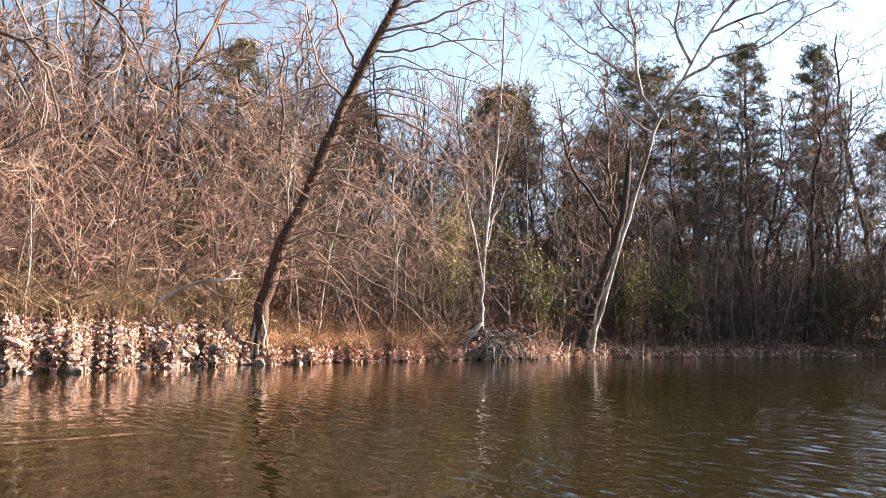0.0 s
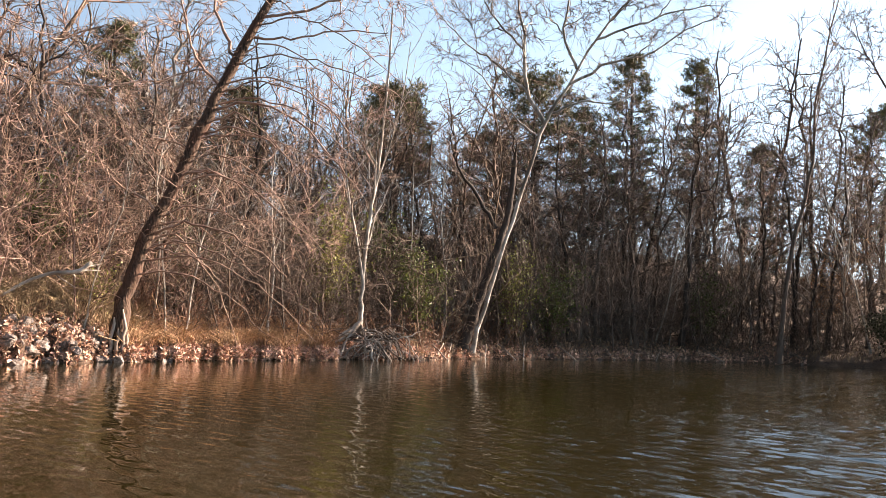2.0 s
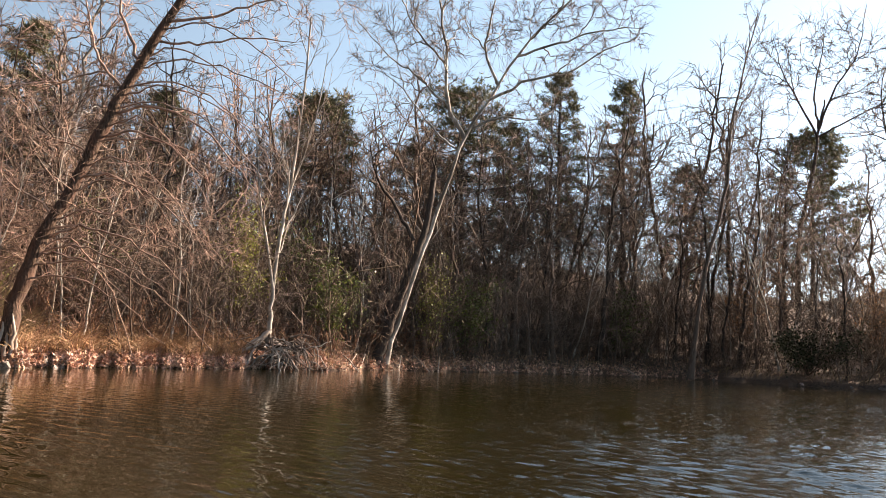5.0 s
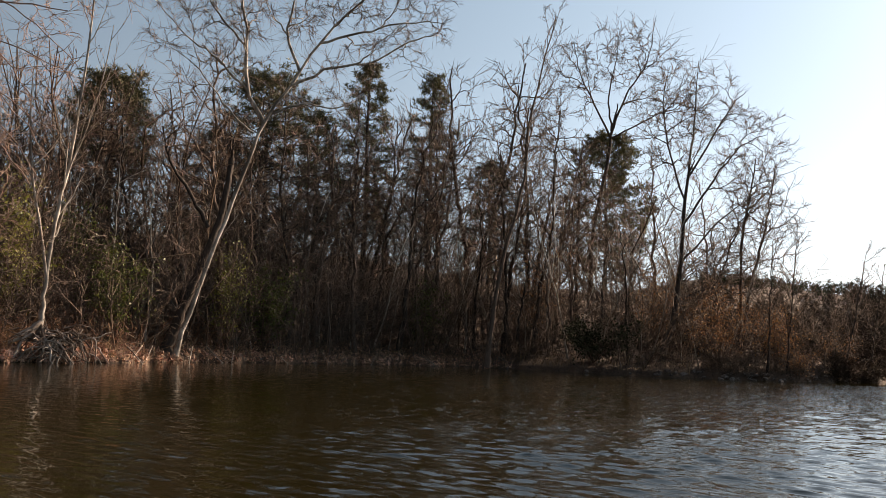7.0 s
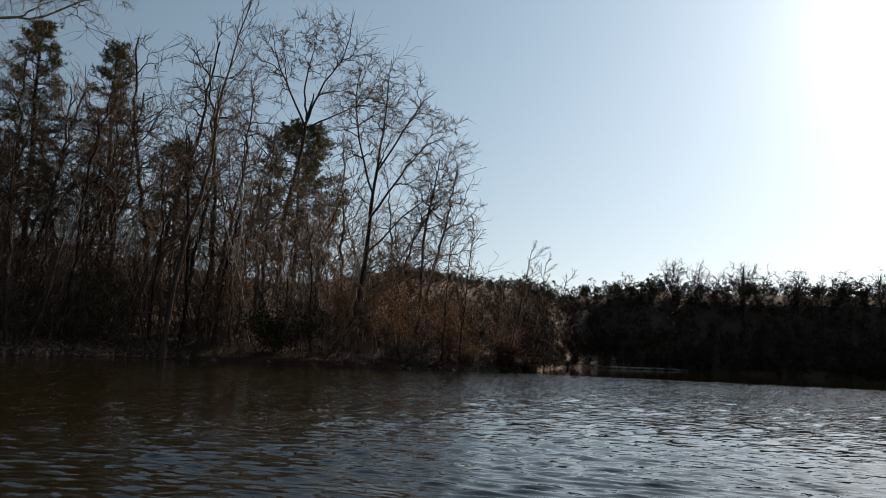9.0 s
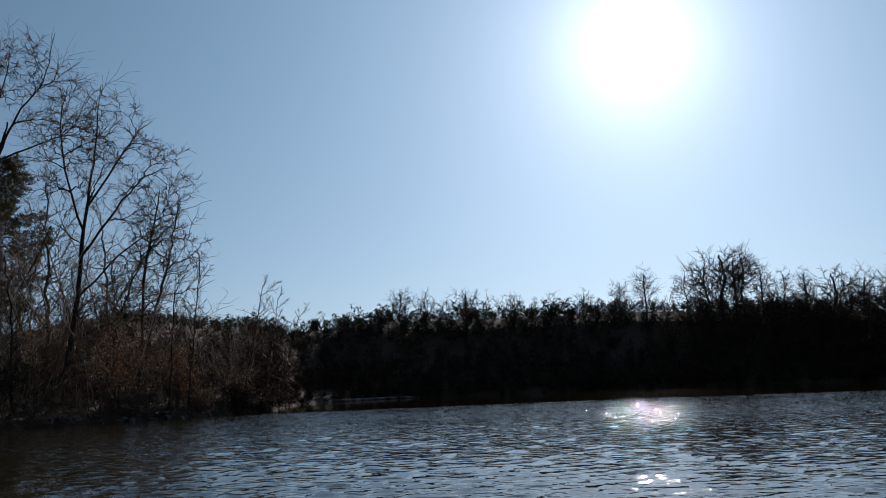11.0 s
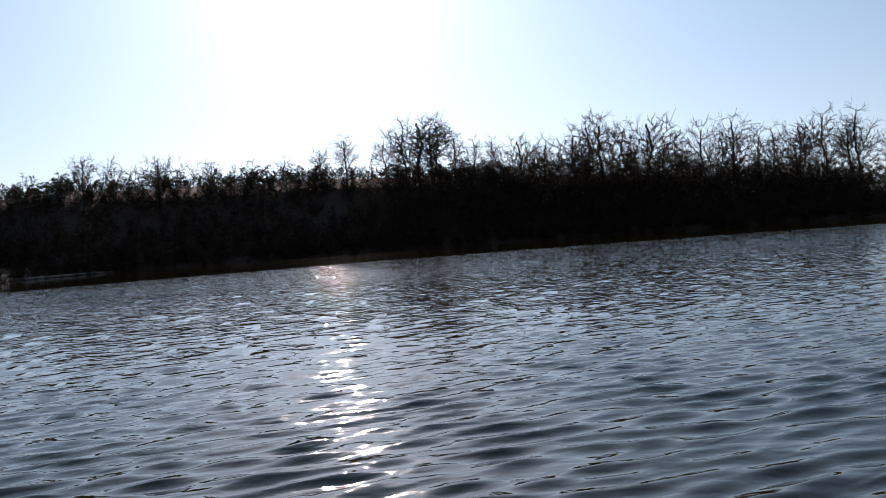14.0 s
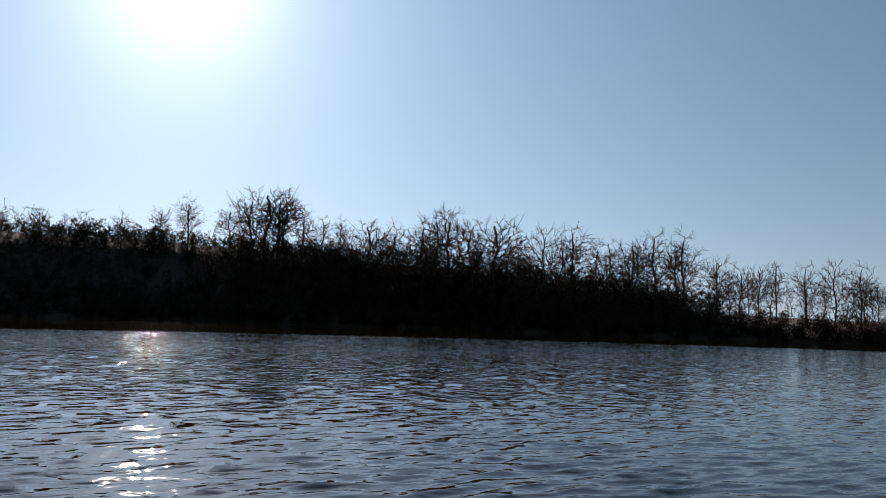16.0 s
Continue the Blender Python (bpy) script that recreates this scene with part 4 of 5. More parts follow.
def wood_trees():
    """The leafless trees of the wood: a few grown in full, the rest repeats of them at other sizes and turns."""
    kinds = []
    labels = ("grey-brown leafless tree in the wood", "slim grey leafless tree in the wood", "dark leafless tree in the wood", "thin pale leafless tree in the wood", "tall dark leafless tree in the wood", "spindly grey leafless tree in the wood")
    for i, (h, r, lean, n, spread, bark, twig) in enumerate(((11, 0.14, 0.7, 13, 44, M_BARK, M_HALF_LIT_TWIG), (10, 0.09, -0.6, 13, 36, M_BARK, M_LIT_TWIG), (12, 0.16, 1.0, 12, 48, M_DARK_BARK, M_SHADED_TWIG),
                                                             (9, 0.07, 0.8, 12, 34, M_PALE_BARK, M_LIT_TWIG), (13, 0.15, -0.9, 14, 40, M_DARK_BARK, M_SHADED_TWIG), (10, 0.08, 1.4, 13, 40, M_BARK, M_SHADED_TWIG))):
        L = [(0, 0, -0.1), (lean * 0.1, 0.1, h * 0.25), (lean * 0.5, -0.15, h * 0.55), (lean * 1.0, 0.2, h * 0.9)]
        w = h * spread / 220
        crown = [(lean * 0.9, 0.1, h * 0.76, w, w, h * 0.25, 1.0), (lean * 0.5, -0.3, h * 0.52, w * 1.1, w * 1.1, h * 0.2, 0.7), (lean + w * 0.5, 0.4, h * 0.64, w * 0.7, w * 0.7, h * 0.2, 0.4)]
        t = crown_tree("bare_tree", labels[i], L, r, 0.03, crown, 115, n + 6, bark, twig, 40 + i, group="trees of the wood", split=False, knots=0.06, low=0.25, rtip=0.016, rtwig=0.011, spray=4, shell=0.55, length=0.85)
        kinds.append((height_of(t), t))
    # bearing, distance, height of the top, kind
    known = ((-14.6, 46.7, 12.6, 3), (-26.6, 59.2, 22.2, 4), (-30.6, 56.4, 18.1, 4), (-21.4, 59.0, 17.9, 2), (-23.0, 51.1, 13.6, 0), (-36.7, 57.6, 10.6, 1), (-38.4, 59.7, 15.5, 0), (-17.0, 45.8, 9.0, 3),
             (-10.0, 40.5, 10.3, 3), (-29.2, 50.6, 16.4, 4), (-30.4, 55.6, 20.2, 4), (-26.3, 60.5, 21.3, 2), (23.6, 32.0, 14.4, 0), (10.8, 45.0, 17.5, 4), (2.6, 45.0, 12.7, 1), (-41.8, 52.0, 12.0, 1), (-33.5, 58.0, 15.5, 2),
             (-19.0, 47.5, 13.5, 0), (-28.0, 53.0, 15.0, 5), (-24.6, 55.0, 16.5, 5), (-20.2, 53.0, 15.5, 2), (-17.6, 52.0, 15.0, 5), (-12.0, 48.0, 14.0, 5), (-32.2, 54.0, 14.5, 5),
             (-19.3, 50.5, 16.8, 4), (-23.1, 55.0, 17.6, 2), (-24.3, 51.0, 14.6, 0), (-20.8, 49.5, 14.4, 5), (-4.6, 42.0, 12.0, 5), (-13.0, 46.0, 14.2, 2))
    rng = np.random.default_rng(8)
    places = list(known)
    for az in np.linspace(38, 11, 16):
        places.append((az + rng.uniform(-0.8, 0.8), shore(az) + rng.uniform(3.5, 18), rng.uniform(11, 15.5), int(rng.integers(0, 6))))
    for az in np.linspace(12, -20, 15):
        places.append((az + rng.uniform(-0.8, 0.8), shore(az) + rng.uniform(3, 16), rng.uniform(9.5, 13) + 0.08 * abs(az), int(rng.integers(0, 6))))
    for az in np.linspace(-20, -44, 11):
        places.append((az + rng.uniform(-0.8, 0.8), shore(az) + rng.uniform(2.5, 14), rng.uniform(8, 13), int(rng.integers(0, 6))))
    for az in np.linspace(-7, -42, 17):
        places.append((az + rng.uniform(-0.6, 0.6), shore(az) + rng.uniform(1.2, 7), np.interp(az, (-42, -36, -20, -7), (8, 11, 14, 12)) * rng.uniform(0.8, 1.15), int(rng.choice((0, 2, 4)))))
    first = {}
    for az, dist, top, k in places:
        x, y = -math.sin(radians(az)) * dist, math.cos(radians(az)) * dist
        z = float(ground_z(x, y))
        h, tree = kinds[k]
        s = (top - z) / h
        m = pose(x, y, z, rng.normal(0, 4), rng.normal(0, 5), rng.uniform(0, 360)) @ Matrix.Diagonal((s * 0.95, s * 0.95, s, 1))
        if k in first:
            copy_thing(tree, m)
        else:
            first[k] = m
    for k, m in first.items():
        kinds[k][1].matrix_basis = m


def young_trees():
    """Thin pale saplings that stand at the edge of the wood."""
    kinds = []
    for i, (h, lean) in enumerate(((5.0, 0.5), (6.0, -0.7), (4.5, 1.1))):
        L = [(0, 0, -0.1), (lean * 0.15, 0.1, h * 0.3), (lean * 0.5, -0.1, h * 0.65), (lean, 0.1, h)]
        t = bare_tree("young_tree", "thin pale leafless young tree at the edge of the wood", L, 0.034, 0.01, M_PALE_BARK, M_PALE_TWIG, 160 + i, limbs=7, limb=dict(seg=4, start=0.3, length=0.36, spread=38, up=0.16, rfac=0.5, rmin=0.012, wander=0.2), flare=0.2, group="young trees of the wood", split=False, knots=0.012,
                      levels=(dict(n=4, seg=2, length=0.5, spread=44, up=0.08, wander=0.3, start=0.2, rmin=0.010),))
        kinds.append((height_of(t), t))
    rng = np.random.default_rng(88)
    first = {}
    for az in np.concatenate([np.linspace(30, 10, 6), np.linspace(9, -42.5, 44)]):
        az = az + rng.uniform(-0.5, 0.5)
        x, y = spot(az, rng.uniform(0.8, 7.0))
        z = float(ground_z(x, y))
        k = int(rng.integers(0, 3))
        h, tree = kinds[k]
        s = rng.uniform(0.7, 1.6)
        m = pose(x, y, z, rng.normal(0, 9), rng.normal(0, 10), rng.uniform(0, 360)) @ Matrix.Diagonal((s, s, s, 1))
        if k in first:
            copy_thing(tree, m)
        else:
            first[k] = m
    for k, m in first.items():
        kinds[k][1].matrix_basis = m


def wood_pines():
    pine("pine with a rounded dense green crown behind the wood", -4.1, 46.4, 13.9, 2.3, 9.4, 60, limbs=44, pads=8)
    pine("broad green pine crown behind the pale tree", -13.3, 50.8, 16.0, 3.4, 10.4, 61, limbs=46, pads=8)
    pine("narrow green pine rising above the wood", -19.5, 56.9, 19.4, 1.9, 8.5, 62, form="spire", limbs=40)
    pine("narrow green pine rising above the wood", -23.5, 62.9, 20.6, 1.9, 9.5, 63, form="spire", limbs=40)
    pine("dark layered pine beside the tall tree", -34.6, 77.5, 19.6, 4.2, 8.0, 64, limbs=54, pads=11, blades=12)
    pine("slender green pine in the wood", 13.7, 40.4, 14.2, 1.4, 8.0, 65, form="spire", limbs=30)
    pine("slender green pine in the wood", 6.0, 45.5, 13.2, 1.5, 8.0, 66, form="spire", limbs=30)
    pine("tall thin pine in the wood", -16.4, 54.0, 15.0, 1.9, 7.5, 67, form="spire", limbs=34)
    pine("dark pine deep in the wood", -10.2, 54.0, 13.2, 2.4, 6.5, 68, limbs=34)
    pine("dark pine deep in the wood", -27.4, 66.0, 15.0, 2.2, 6.0, 69, form="spire", limbs=34)


def stems(name, label, category, rng, X, Y, height, r, mat, shoots, twigs, up=0.1, spread=38, lean=0.12, length=0.5, thick=0.009, crook=0.16):
    """Many thin woody stems with shoots and twigs, as one mass."""
    n = len(X)
    Z = ground_z(X, Y) - 0.05
    p = np.stack([X, Y, Z], 1)
    v = unit(np.stack([rng.normal(0, lean, n), rng.normal(0, lean, n), np.ones(n)], 1))
    seg = 5
    out = [p]
    for _ in range(seg):
        v = unit(v + rng.normal(size=v.shape) * crook)
        p = p + v * (height / seg)[:, None]
        out.append(p)
    P = np.stack(out, 1)
    R = (r * height)[:, None] * np.linspace(1, 0.3, seg + 1)
    R = np.maximum(R, 0.008)
    pieces = [tubes(P, R, 3)]
    P1, R1 = grow(P, R, rng, n=shoots, seg=4, length=length, spread=spread, up=up, wander=0.36, start=0.1, rmin=thick * 1.35)
    pieces.append(tubes(P1, R1, 3))
    if twigs:
        P2, R2 = grow(P1, R1, rng, n=twigs, seg=2, length=0.75, spread=58, up=up * 0.3, wander=0.5, start=0.15, rmin=thick, tip=0.5, shrink=0.3)
        pieces.append(tubes(P2, R2, 3))
    ob = part(name, joined(pieces), mat)
    tagged(ob, label, category, kind="stuff")
    return P1, ob


def scatter(rng, n, a0, a1, d0, d1, power=1.0):
    az = rng.uniform(min(a0, a1), max(a0, a1), n)
    return spot(az, d0 + (d1 - d0) * rng.random(n) ** power)


def underwood():
    rng = np.random.default_rng(21)
    # twig tone steps down from the sunny edge inward, shade put into colour
    X, Y = scatter(rng, 170, 37, 8, 6, 13)
    stems("underwood", "tangle of leafless shrubs behind the sunny bank, toned darker for shade", "undergrowth", rng, X, Y, rng.uniform(2.5, 7.0, 170), 0.006, M_HALF_LIT_TWIG, 9, 3, spread=62, lean=0.3, thick=0.0115)
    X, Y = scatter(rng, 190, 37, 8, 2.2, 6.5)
    stems("underwood", "sunlit tangle of leafless shrubs and saplings", "undergrowth", rng, X, Y, rng.uniform(1.6, 6.4, 190), 0.006, M_LIT_TWIG, 9, 3, spread=62, lean=0.3, thick=0.0105)
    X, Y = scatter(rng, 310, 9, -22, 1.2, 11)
    stems("underwood", "dense grey-brown tangle of leafless shrubs and saplings, toned half lit", "undergrowth", rng, X, Y, rng.uniform(1.8, 6.5, 310), 0.006, M_HALF_LIT_TWIG, 9, 3, spread=62, lean=0.3, thick=0.0115)
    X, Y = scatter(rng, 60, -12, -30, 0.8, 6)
    stems("underwood", "leafless saplings at the shaded edge of the wood, toned half lit", "undergrowth", rng, X, Y, rng.uniform(2.5, 7.0, 60), 0.006, M_HALF_LIT_TWIG, 8, 3, spread=50, lean=0.2, thick=0.013)
    X, Y = scatter(rng, 240, -21, -49.6, 0.8, 11)
    stems("underwood", "brown tangle of leafless shrubs on the point, toned as shaded", "undergrowth", rng, X, Y, rng.uniform(1.6, 5.5, 240), 0.006, M_SHADED_TWIG, 9, 3, spread=62, lean=0.3, thick=0.013)
    # the depth of the wood, its shade put into a darker twig colour
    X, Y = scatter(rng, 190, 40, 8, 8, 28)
    stems("wood_interior", "leafless young trees deeper in the wood, toned dark for its shade", "undergrowth", rng, X, Y, rng.uniform(5, 10, 190), 0.007, M_SHADED_TWIG, 11, 2, spread=52, lean=0.26, crook=0.24, length=0.32, thick=0.015)
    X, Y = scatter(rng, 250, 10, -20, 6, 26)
    stems("wood_interior", "leafless young trees deeper in the wood, toned dark for its shade", "undergrowth", rng, X, Y, rng.uniform(6.5, 11.5, 250), 0.007, M_SHADED_TWIG, 11, 2, spread=52, lean=0.26, crook=0.24, length=0.32, thick=0.017)
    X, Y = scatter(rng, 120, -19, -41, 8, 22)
    stems("wood_interior", "leafless young trees deeper in the wood, toned dark for its shade", "undergrowth", rng, X, Y, rng.uniform(5, 12, 120), 0.007, M_SHADED_TWIG, 11, 2, spread=52, lean=0.26, crook=0.24, length=0.32, thick=0.018)
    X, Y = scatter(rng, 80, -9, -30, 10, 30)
    stems("wood_interior", "leafless young trees deeper in the wood, toned dark for its shade", "undergrowth", rng, X, Y, rng.uniform(4, 8, 80), 0.007, M_SHADED_TWIG, 11, 3, spread=58, lean=0.26, crook=0.24, length=0.4, thick=0.02)
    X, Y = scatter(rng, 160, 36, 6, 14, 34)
    stems("wood_interior", "leafless young trees deeper in the wood, toned dark for its shade", "undergrowth", rng, X, Y, rng.uniform(5, 10, 160), 0.007, M_SHADED_TWIG, 12, 2, spread=58, lean=0.26, crook=0.24, length=0.36, thick=0.018)
    # briars and weeds along the bank
    X, Y = scatter(rng, 290, 11, -12, 1.0, 4.5)
    stems("briars", "reddish-brown briars along the bank", "briars", rng, X, Y, rng.uniform(0.6, 1.9, 290), 0.008, M_RED_TWIG, 6, 1, spread=50, lean=0.5, up=-0.05, thick=0.008)
    X, Y = scatter(rng, 250, 33, 12, 1.3, 4.5)
    stems("briars", "olive and brown weeds on top of the stone bank", "briars", rng, X, Y, rng.uniform(0.5, 1.6, 250), 0.008, M_REED, 6, 1, spread=50, lean=0.5, up=-0.05, thick=0.007)
    X, Y = scatter(rng, 170, -42, -51.4, -0.1, 2.2)
    stems("briars", "brown brush over the stones at the tip of the point", "briars", rng, X, Y, rng.uniform(0.5, 1.5, 170), 0.008, M_SHADED_TWIG, 7, 2, spread=55, lean=0.5, up=-0.02, thick=0.011)
    X, Y = scatter(rng, 310, -12, -49.6, 0.2, 3.0)
    stems("briars", "brown briars hanging over the shaded bank", "briars", rng, X, Y, rng.uniform(0.5, 1.6, 310), 0.008, M_SHADED_TWIG, 6, 1, spread=50, lean=0.5, up=-0.05, thick=0.010)


def bush(label, az, inland, width, height, leaves, size, mat, seed, z0=0.0):
    """An evergreen bush: thin stems with many small leaves."""
    rng = np.random.default_rng(seed)
    x, y = spot(az, inland)
    z = float(ground_z(x, y)) + z0
    thing = anchored("bush", (x, y, z), label, "bush")
    n = 14
    a = rng.random(n) * 6.28
    P = np.zeros((n, 5, 3))
    f = np.linspace(0, 1, 5)
    for i in range(n):
        w = width * 0.5 * rng.random()
        P[i] = np.stack([math.cos(a[i]) * w * f, math.sin(a[i]) * w * f, height * rng.uniform(0.6, 1.0) * f], 1)
    P[:, 1:] += rng.normal(size=(n, 4, 3)) * 0.08
    R = np.linspace(0.022, 0.008, 5)[None] * np.ones((n, 1))
    P1, R1 = grow(P, R, rng, n=9, seg=3, length=0.35, spread=50, up=0.05, start=0.2, rmin=0.006)
    for p, r in zip(P, R):
        part("stem", tubes(p[None], r[None], 4), M_SHADED_TWIG, thing)
    tagged(part("twig_work", tubes(P1, R1, 3), M_SHADED_TWIG, thing), kind="stuff")
    k = rng.integers(0, len(P1), leaves)
    C = P1[k, rng.integers(1, 4, leaves)] + rng.normal(size=(leaves, 3)) * 0.16
    tagged(part("foliage", leaf_cloud(C, rng, size), mat, thing), kind="stuff")


def bushes():
    bush("yellow-green vine-covered young tree", -0.4, 4.0, 1.6, 5.6, 2200, 0.12, M_VINE_LEAF, 70)
    bush("evergreen bush at the edge of the wood", -6.4, 2.6, 2.2, 3.6, 2200, 0.10, M_LEAF, 71)
    bush("evergreen bush at the edge of the wood", -3.6, 6.0, 2.8, 5.0, 2200, 0.11, M_LEAF, 72)
    bush("ivy and evergreen shoots among bare stems", 17.0, 6.0, 2.4, 4.2, 1600, 0.10, M_LEAF, 73)
    bush("sparse olive shrub on the bank", 13.6, 2.6, 2.4, 1.5, 500, 0.07, M_VINE_LEAF, 74)
    bush("evergreen bush in the shade", -14.5, 1.8, 3.0, 3.6, 2400, 0.11, M_LEAF, 75)
    bush("yellow-green vine over a bare shrub", -12.4, 1.6, 2.4, 4.4, 1500, 0.10, M_VINE_LEAF, 84)
    bush("evergreen bush in the shade", -24.0, 2.6, 3.5, 3.6, 2000, 0.12, M_LEAF, 76)
    bush("young tree with clinging dry leaves", -31.5, 5.0, 4.0, 7.0, 1500, 0.11, M_DRY_LEAF, 85)
    # coloured with the shaded needle tone, so it stays dark in the sun
    bush("dark evergreen bush low over the water", -35.0, 1.6, 6.5, 2.3, 3800, 0.12, M_SHADED_NEEDLE, 77)
    bush("shrub with clinging dry brown leaves", -42.5, 2.0, 4.0, 4.2, 1700, 0.10, M_DRY_LEAF, 78)
    bush("shrub with clinging dry brown leaves", -45.6, 1.6, 3.0, 3.0, 1300, 0.10, M_DRY_LEAF, 79)
    bush("shrub with clinging dry leaves at the tip of the point", -48.6, 2.2, 3.0, 2.2, 500, 0.09, M_DRY_LEAF, 82)
    bush("low brown shrub over the water at the tip of the point", -47.0, 0.5, 2.6, 1.0, 700, 0.09, M_DRY_LEAF, 83)
    bush("young tree with clinging dry leaves", -38.6, 5.0, 4.0, 5.4, 1300, 0.10, M_DRY_LEAF, 80)
    bush("ivy shoots in the wood", 8.6, 5.0, 2.2, 4.6, 1300, 0.10, M_LEAF, 81)


def grasses():
    rng = np.random.default_rng(31)

    def blades(n, a0, a1, d0, d1, h0, h1, mat, name, label):
        X, Y = scatter(rng, n, a0, a1, d0, d1, 1.2)
        C = np.stack([X, Y, ground_z(X, Y) - 0.03], 1)
        bend = np.stack([rng.normal(0, 0.7, n), rng.normal(0, 0.7, n), np.zeros(n)], 1)
        h = rng.uniform(h0, h1, n)[:, None]
        up = np.array([0, 0, 1.0])
        P = np.stack([C, C + (up * 0.55 + bend * 0.25) * h, C + (up * 0.85 + bend) * h], 1)
        tagged(part(name, tubes(P, np.array([[0.011, 0.009, 0.003]]) * np.ones((n, 1)), 3), mat), label, "grass", kind="stuff")

    blades(4200, 11.5, -1.2, 0.5, 4.0, 0.2, 0.8, M_GRASS, "dry_grass", "tawny dry grass on the sunny bank")
    blades(3600, 31, 11, 1.5, 4.8, 0.35, 1.05, M_REED, "dry_grass", "pale dry weeds above the stones")
    blades(600, -3, -45, 0.2, 2.5, 0.2, 0.7, M_REED, "dry_grass", "thin dry grass along the shaded bank")
    n = 24000
    X, Y = scatter(rng, n, 31, -30, 0.02, 5, 1.8)
    C = np.stack([X, Y, ground_z(X, Y) + 0.02], 1)
    tagged(part("leaf_litter", leaf_cloud(C, rng, 0.12), M_LITTER, smooth=False), "fallen dry leaves lying on the bank", "leaves", kind="stuff")
    n = 4200
    X, Y = scatter(rng, n, 32, 12, 0.0, 2.6)
    C = np.stack([X, Y, np.maximum(ground_z(X, Y), 0.0) + 0.04 + 0.16 * rng.random(n)], 1)
    tagged(part("leaf_litter", leaf_cloud(C, rng, 0.085), M_LITTER, smooth=False), "dry leaves caught between the bank stones", "leaves", kind="stuff")
    n = 22000
    X, Y = scatter(rng, n, 11.5, -6, -0.05, 2.2, 1.3)
    C = np.stack([X, Y, np.maximum(ground_z(X, Y), 0.0) + 0.03 + 0.1 * rng.random(n)], 1)
    tagged(part("leaf_litter", leaf_cloud(C, rng, 0.12), M_LITTER, smooth=False), "pale drift of dry leaves at the sunny water's edge", "leaves", kind="stuff")


# ---- stones and logs ----
def stone_mesh(seed):
    rng = np.random.default_rng(seed)
    bm = bmesh.new()
    bmesh.ops.create_icosphere(bm, subdivisions=2, radius=1.0)
    cuts = unit(rng.normal(size=(9, 3)))
    for v in bm.verts:
        p = np.array(v.co)
        for c in cuts:
            k = p @ c
            if k > 0.55:
                p = p - c * (k - 0.55)
        v.co = Vector(p * (1 + 0.035 * rng.normal()))
    me = bpy.data.meshes.new("stone")
    bm.to_mesh(me)
    bm.free()
    me.materials.append(M_ROCK)
    return me


def stones():
    rng = np.random.default_rng(41)
    kinds = [stone_mesh(90 + i) for i in range(9)]

    def lay(n, a0, a1, d0, d1, s0, s1, label, group):
        for az, u in zip(rng.uniform(min(a0, a1), max(a0, a1), n), rng.random(n)):
            x, y = spot(az, d0 + (d1 - d0) * u)
            s = rng.uniform(s0, s1) * (1.15 - 0.4 * u)
            ob = new("stone", kinds[int(rng.integers(0, 9))])
            ob.matrix_basis = pose(x, y, max(float(ground_z(x, y)), -0.05) + s * 0.2, rng.uniform(-25, 25), rng.uniform(-25, 25), rng.uniform(0, 360)) @ Matrix.Diagonal((s * rng.uniform(0.9, 1.5), s * rng.uniform(0.8, 1.2), s * rng.uniform(0.55, 0.95), 1))
            tagged(ob, label, "stone", group)

    lay(195, 30, 12.5, -0.2, 1.8, 0.07, 0.23, "pale angular quarry stone on the bank", "bank stones")
    lay(35, 13.5, 8.6, -0.15, 0.9, 0.07, 0.2, "pale angular stone at the foot of the leaning tree", "bank stones")
    lay(55, -38.5, -49.5, -0.1, 0.7, 0.08, 0.2, "small pale stone at the water's edge", "stones on the point")
    lay(14, 8, -38, -0.1, 0.3, 0.06, 0.13, "small stone at the water's edge", "shore stones")


def log(label, pts, r0, r1, seed, mat=None, stubs=2):
    rng = np.random.default_rng(seed)
    p = np.array(pts, float)
    base = p[0].copy()
    thing = anchored("fallen_log", base, label, "log")
    q = curve(p - base, 14)
    q += rng.normal(size=q.shape) * r0 * 0.12
    r = np.linspace(r0, r1, 14) * (1 + 0.06 * rng.normal(size=14))
    q = np.vstack([q[:1], q, q[-1:]])
    r = np.concatenate([[0.004], r, [0.004]])
    part("trunk", tubes(q[None], r[None], 8), mat or M_LOG, thing)
    if stubs:
        P, R = grow(q[None, 1:-1], r[None, 1:-1], rng, n=stubs, seg=3, length=0.22, spread=50, rfac=0.5, start=0.4, shrink=0.2)
        for a, b in zip(P, R):
            part("branch_stub", tubes(a[None], b[None], 5), mat or M_LOG, thing)


